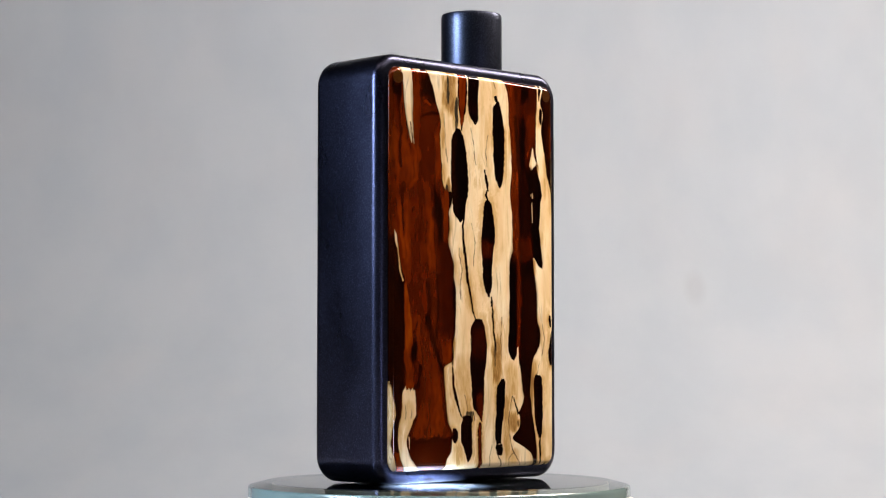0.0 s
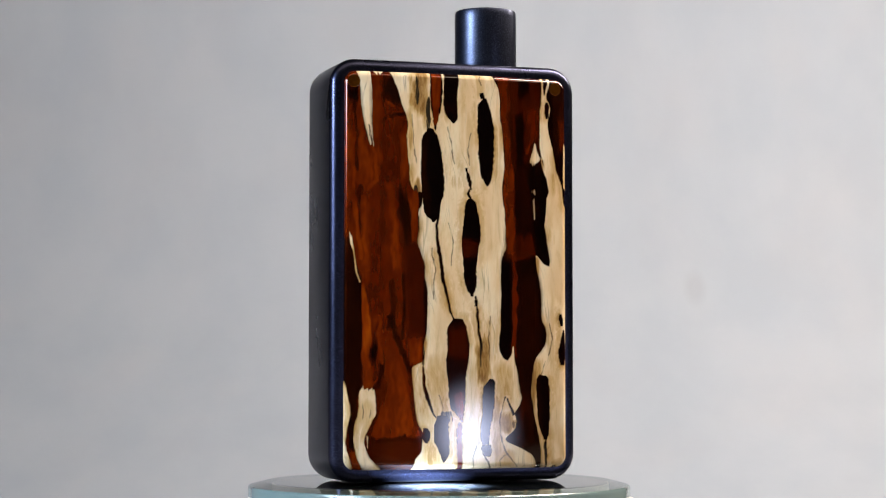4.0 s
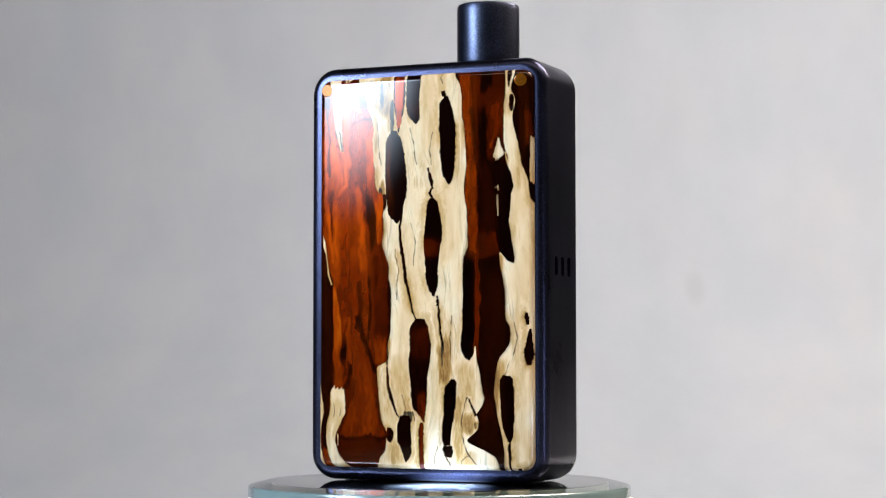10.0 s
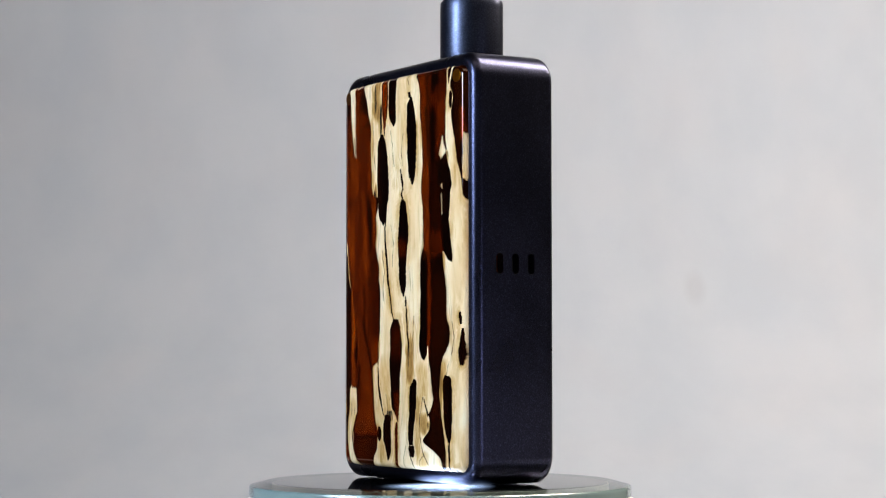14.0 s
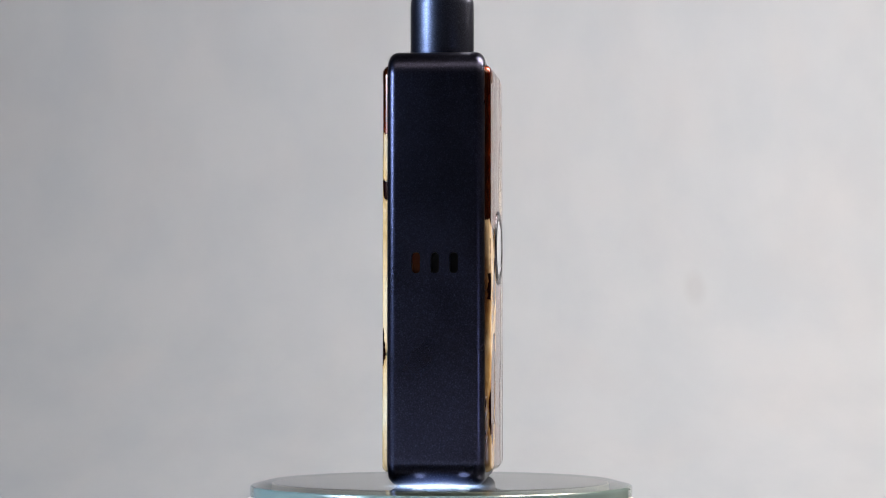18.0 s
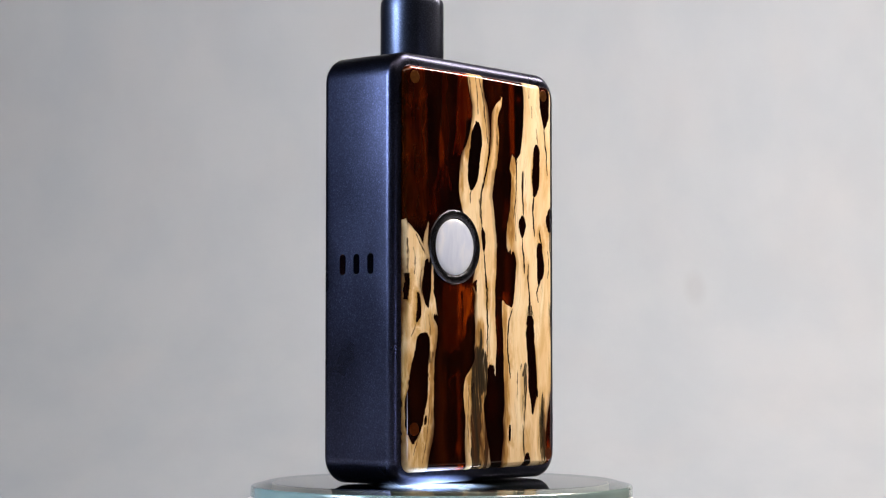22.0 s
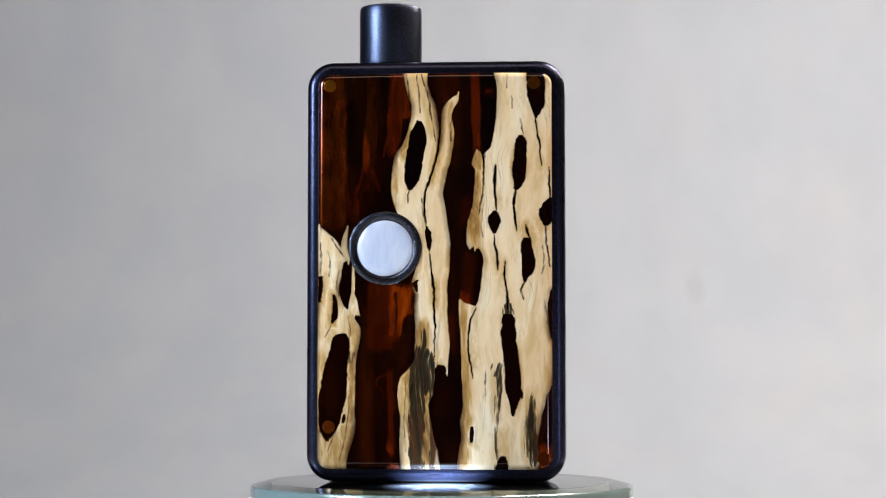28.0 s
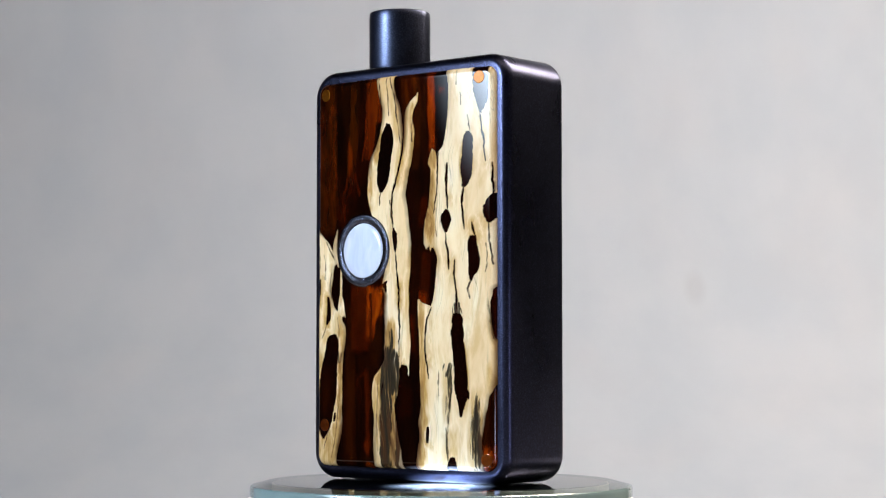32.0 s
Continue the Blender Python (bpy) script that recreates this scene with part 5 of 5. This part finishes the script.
clear(BACK, 0.08, 0.8, [(2.48, -4.26), (23.5, -6.17), (59.51, -8.32)], [(2.47, -0.36), (59.54, -1.42)])

PX, PHW, PZ0, PZ1, PRC = 0.45, 22.15, 3.35, 77.9, 2.2


def value_noise(x, z, cell_x, cell_z, seed):
    """Smooth noise from -1 to 1 over the plane."""
    table = np.random.RandomState(seed).uniform(-1, 1, (97, 97))
    u, v = x / cell_x + 40, z / cell_z + 10
    i, j = np.floor(u).astype(int), np.floor(v).astype(int)
    a, b = u - i, v - j
    a, b = a * a * (3 - 2 * a), b * b * (3 - 2 * b)
    t = lambda p, q: table[p % 97, q % 97]
    return (t(i, j) * (1 - a) + t(i + 1, j) * a) * (1 - b) + (t(i, j + 1) * (1 - a) + t(i + 1, j + 1) * a) * b


def edge_line(z, points, soft=0.3):
    """A smoothly bending edge through (height, place) pairs."""
    h, p = (np.array(c) for c in zip(*points))
    fine = np.arange(h[0] - 1.0, h[-1] + 1.0, 0.08)
    k = np.exp(-0.5 * (np.arange(-12, 13) * 0.08 / soft) ** 2)
    wide = np.pad(np.interp(fine, h, p), 12, mode="edge")
    return np.interp(z, fine, np.convolve(wide, k / k.sum(), mode="valid"))


def between(z, x, low, high):
    """Millimetres inside the two edges, and inside their ends."""
    d = np.minimum(x - edge_line(z, low), edge_line(z, high) - x)
    start, end = max(low[0][0], high[0][0]), min(low[-1][0], high[-1][0])
    start, end = start - (9 if start < PZ0 + 0.8 else 0), end + (9 if end > PZ1 - 0.8 else 0)
    return d, np.minimum(z - start, end - z)


def along(x, z, points):
    """Distance from a line, and the share of the way along it."""
    best, share = np.full(x.shape, 99.0), np.zeros(x.shape)
    for k, ((x0, z0), (x1, z1)) in enumerate(zip(points, points[1:])):
        dx, dz = x1 - x0, z1 - z0
        s = np.clip(((x - x0) * dx + (z - z0) * dz) / (dx * dx + dz * dz), 0, 1)
        d = np.hypot(x - x0 - s * dx, z - z0 - s * dz)
        share = np.where(d < best, (k + s) / (len(points) - 1), share)
        best = np.minimum(best, d)
    return best, share


def wood_field(side, x, z, seed):
    """Millimetres inside the wood, negative in the resin; the same for its outer edge alone; and thin veins."""
    wob = 0.13 * value_noise(x, z, 1.1, 2.4, seed) + 0.08 * value_noise(x, z, 0.45, 0.7, seed + 1) + 0.025 * value_noise(x, z, 0.22, 0.4, seed + 3)
    fray = 0.5 * value_noise(x, z, 0.28, 4.0, seed + 4) + 0.3 * value_noise(x, z, 0.14, 2.0, seed + 6)
    xw = x + 0.05 * value_noise(x, z, 1.6, 3.0, seed + 2)
    f = np.full(x.shape, -9.0)
    for low, high in side["strand"]:
        d, ends = between(z, xw, low, high)
        f = np.maximum(f, np.minimum(d, (ends + fray) * 0.6 + 0.05))
    f = f + wob * 0.7
    edge = f
    for low, high in side["gap"]:
        d, ends = between(z, xw, low, high)
        f = np.minimum(f, -np.minimum(d, ends) + wob * 0.9 + 0.14 * np.maximum(value_noise(x, z, 0.6, 0.4, seed + 7), 0))
    vein = np.zeros(x.shape)
    for width, points in side["crack"]:
        d, share = along(x + 1.2 * wob, z, points)
        w = width * (0.12 + 0.6 * np.sin(math.pi * np.clip(share, 0.001, 0.999)) ** 0.6)
        if width > 0.19:
            f = np.minimum(f, d - w)
        vein = np.maximum(vein, np.clip(1.2 - np.maximum(d - w * 0.6, 0) / 0.11, 0, 1) * np.clip(width / 0.2, 0.35, 0.85) * np.clip(0.75 + 0.7 * value_noise(x, z, 0.6, 1.1, seed + 8), 0.1, 1))
    return f, edge, vein


def blots(items, x, z, seed, soft):
    out = np.zeros(x.shape)
    wob = 0.4 * value_noise(x, z, 0.7, 3.0, seed) + 0.3 * value_noise(x, z, 0.3, 1.6, seed + 1)
    for cx, cz, hw, hh, depth in items:
        r = np.sqrt(((x - cx) / hw) ** 2 + ((z - cz) / hh) ** 4) + wob
        out = np.maximum(out, depth * np.clip((1.1 + soft - r) / (1.5 * soft), 0, 1))
    return out


def resin_clear(side, x, z, seed):
    """Where the resin is clear down to its backing, from 0 to 1."""
    xw = x + 0.35 * value_noise(x, z, 0.9, 3.0, seed + 30) + 0.2 * value_noise(x, z, 0.4, 1.5, seed + 31)
    out = np.zeros(x.shape)
    for share, soft, low, high in side["clear"]:
        d, ends = between(z, xw, low, high)
        out = np.maximum(out, share * np.clip(0.5 + np.minimum(d / soft, ends / (2 * soft)), 0, 1))
    wisp = value_noise(xw, z, 0.8, 6.0, seed + 32) + 0.7 * value_noise(xw, z, 0.35, 2.5, seed + 33)
    return np.clip(out * (0.85 + 0.45 * wisp), 0, 1)


def resin_tone(side, x, z, seed):
    """How light the resin is, from 0 for black to 1 for clear amber."""
    xw = x + 0.22 * value_noise(x, z, 0.8, 2.2, seed + 20) + 0.12 * value_noise(x, z, 0.35, 1.2, seed + 21)
    zw = z + 0.5 * value_noise(x, z, 1.2, 2.0, seed + 22)
    drift = value_noise(x, z, 0.6, 5.0, seed + 26) + 0.6 * value_noise(x, z, 0.25, 3.0, seed + 27)
    out = np.full(x.shape, side["base"])
    for tone, soft, first, second in side["tone"]:
        if second:
            d, ends = between(zw, x + (xw - x) * min(soft * 2.2, 1.4), first, second)
            near = np.clip(0.5 + np.minimum(d / (soft * 1.5), (ends + min(1.2, soft * 1.6) * drift) / (soft * 5)), 0, 1)
        else:
            d, _ = along(xw, zw, first)
            near = np.clip(1.2 - d / (soft * 1.3), 0, 1)
        near = near * near * (3 - 2 * near)
        out = out + (tone - out) * near if tone > 0 else out * (1 + tone * near)
    smoke = value_noise(x + 0.5 * value_noise(x, z, 0.9, 1.5, seed + 23), z, 0.8, 2.6, seed + 24) + 0.7 * value_noise(xw, zw, 0.4, 1.2, seed + 25)
    return np.clip(out * (1 + 0.15 * smoke), 0, 1)


def edge_distance(x, z, grow=0.0):
    """How far inside the panel's rounded outline a point lies, and the way outwards."""
    hw, hh = PHW + grow - PRC, (PZ1 - PZ0) / 2 + grow - PRC
    u, v = x - PX, z - (PZ0 + PZ1) / 2
    du, dv = np.abs(u) - hw, np.abs(v) - hh
    pu, pv = np.maximum(du, 0), np.maximum(dv, 0)
    out = np.hypot(pu, pv)
    d = PRC - np.where(out > 0, out, np.maximum(du, dv))
    n = np.maximum(out, 1e-6)
    return d, np.sign(u) * pu / n, np.sign(v) * pv / n


def surface(x, z, front, lift):
    """Places on a panel's bulging face with its rounded edge."""
    d, nx, nz = edge_distance(x, z)
    out = np.maximum(-d, 0)
    x, z, d = x - nx * out, z - nz * out, np.maximum(d, 0)
    r = 1.15
    q = np.clip(r - d, 0, r)
    drop = r - np.sqrt(r * r - q * q)
    y = 10.95 - 1.15 * ((x - PX) / PHW) ** 2 - drop + lift
    x, z = x + nx * lift * (q > 0), z + nz * lift * (q > 0)
    y = 0.85 - y if front else 0.85 + y
    return np.stack([x, y, z], -1) * MM


def grid_mesh(name, co, keep, front, mat, attributes):
    nz, nx = keep.shape[0] + 1, keep.shape[1] + 1
    index = np.arange(nz * nx).reshape(nz, nx)
    quads = np.stack([index[:-1, :-1], index[:-1, 1:], index[1:, 1:], index[1:, :-1]], -1)[keep]
    if not front:
        quads = quads[:, ::-1]
    used, inverse = np.unique(quads, return_inverse=True)
    quads = inverse.reshape(-1, 4)
    me = bpy.data.meshes.new(name)
    me.from_pydata(co.reshape(-1, 3)[used].tolist(), [], quads.tolist())
    for key, values in attributes.items():
        a = me.attributes.new(key, "FLOAT", "POINT")
        a.data.foreach_set("value", values.reshape(-1)[used].astype(np.float32))
    me.materials.append(mat)
    me.shade_smooth()
    return me


def panel(side, front, seed, label):
    step = 0.16
    xs = np.arange(PX - PHW - step, PX + PHW + step * 1.5, step)
    zs = np.arange(PZ0 - step, PZ1 + step * 1.5, step)
    x, z = np.meshgrid(xs, zs)
    d, _, _ = edge_distance(x, z)
    keep = np.maximum.reduce([d[:-1, :-1], d[:-1, 1:], d[1:, 1:], d[1:, :-1]]) > 0
    me = grid_mesh("panel", surface(x, z, front, 0.0), keep, front, RESIN, {"tone": resin_tone(side, x, z, seed), "clear": resin_clear(side, x, z, seed)})
    ob = tagged(new("panel", me), label)
    ob.parent = device
    step = 0.11
    xs = np.arange(PX - PHW - step, PX + PHW + step * 1.5, step)
    zs = np.arange(PZ0 - step, PZ1 + step * 1.5, step)
    x, z = np.meshgrid(xs, zs)
    f, edge, vein = wood_field(side, x, z, seed)
    gz, gx = np.gradient(f, step)
    g = np.maximum(gx * gx + gz * gz, 0.05)
    near = np.abs(f) / np.sqrt(g) < 0.6 * step
    x, z = x - np.where(near, f * gx / g, 0), z - np.where(near, f * gz / g, 0)
    f = np.where(near, 0, f / np.clip(np.sqrt(g), 0.6, 4))
    d, _, _ = edge_distance(x, z)
    keep = np.maximum.reduce([d[:-1, :-1], d[:-1, 1:], d[1:, 1:], d[1:, :-1]]) > 0
    keep &= (f[:-1, :-1] + f[:-1, 1:] + f[1:, 1:] + f[1:, :-1]) > 0
    rim = np.clip(1 - f / 0.17, 0, 1) * 0.75 * np.clip(0.45 + 0.9 * value_noise(x, z, 0.8, 2.5, seed + 12), 0, 1)
    rim = np.maximum(rim, vein)
    lip = np.clip(1 - np.abs(f - 0.30) / 0.25, 0, 1) * np.clip(0.3 + value_noise(x, z, 1.5, 4.0, seed + 13), 0, 1)
    # brown and dark towards strand edges: their depth shading put into the colour
    brown_shading = np.clip(1 - f / 1.6, 0, 1) * np.clip(0.15 + 1.2 * value_noise(x, z, 2.5, 6.0, seed + 14), 0, 0.62)
    sunk = np.clip(1 - edge / (1.0 if not front else 0.6), 0, 1) * np.clip((0.25 if not front else 0.02) + 0.9 * value_noise(x, z, 4.0, 9.0, seed + 15), 0, 0.85)
    brown_shading = np.maximum(brown_shading, np.clip(0.95 * blots(side["shade"], x, z, seed + 16, 0.8), 0, 0.9))
    tone = np.clip(blots(side["stain_shadow"], x, z, seed + 9, 0.6) * 1.4, 0, 0.97)
    me = grid_mesh("wood_inlay", surface(x, z, front, 0.03), keep, front, WOOD, {"stain_shadow": tone, "rim": rim, "brown_shading": brown_shading * (1 - 0.6 * lip), "sunk": sunk})
    inlay = tagged(new("wood_inlay", me), "pale cactus wood set in the resin")
    inlay.parent = ob
    return ob


def set_on_panel(x, z, front, lift):
    y = 10.95 - 1.15 * ((x - PX) / PHW) ** 2 + lift
    lean = math.degrees(math.atan(2 * 1.15 * (x - PX) / PHW**2))
    return pose(x * MM, (0.85 - y if front else 0.85 + y) * MM, z * MM) @ pose(0, 0, 0, 0, 0, lean if front else -lean) @ pose(0, 0, 0, 90 if front else -90)


front_panel = panel(FRONT, True, 11, "amber resin panel with pale wood strands")
back_panel = panel(BACK, False, 31, "amber resin panel with pale wood strands and a round button")
for p, front, x, z in ((front_panel, True, -20.0, 75.9), (front_panel, True, 20.2, 75.9), (back_panel, False, 20.2, 75.6), (back_panel, False, -18.4, 75.9), (back_panel, False, -20.0, 5.5), (back_panel, False, 20.3, 11.2)):
    m = part("magnet", lathe([(1.2, 0.0), (1.2, 0.025), (1.1, 0.05)], 32), DEEP_MAGNET if z < 40 else MAGNET, p, "round magnet glowing amber through the resin", smooth=False)
    m.matrix_basis = set_on_panel(x, z, front, 0.0)

seat = set_on_panel(9.62, 44.75, False, -0.62)
ring = part("button_ring", lathe([(5.35, 0.2), (5.38, 0.75), (5.5, 0.86), (6.74, 0.86), (6.9, 0.78), (6.98, 0.5), (7.0, -0.6)], 72, closed=False), RING, back_panel, "black metal button ring")
ring.matrix_basis = seat
button = part("button", lathe([(5.3, -0.4), (5.3, 0.55), (5.15, 0.72), (4.2, 0.86), (2.2, 0.95), (0.02, 0.98)], 72), PEARL, back_panel, "pearly white round button")
button.matrix_basis = seat


# ---- what moves ----
def motions():
    turn = [(0, 44.72), (2, 31.59), (4, 18.23), (6, 4.67), (8, -9.01), (10, -23.38), (12, -39.74), (14, -57.98), (16, -76.68), (18, -94.05), (20, -111.71), (22, -130.17), (24, -148.52), (26, -166.56), (28, -184.09), (30, -201.74), (32, -219.92)]
    walk(device, [(t, pose(0, 0, 0, 0, 0, a)) for t, a in turn])
    rows = []
    for t, a in turn:
        off = Matrix.Rotation(radians(a), 3, "Z") @ Vector((-0.25 * MM, 0.10 * MM, 0))
        rows.append((t, pose(off.x, off.y, 0, 0, 0, a)))
    walk(disc, rows)


motions()
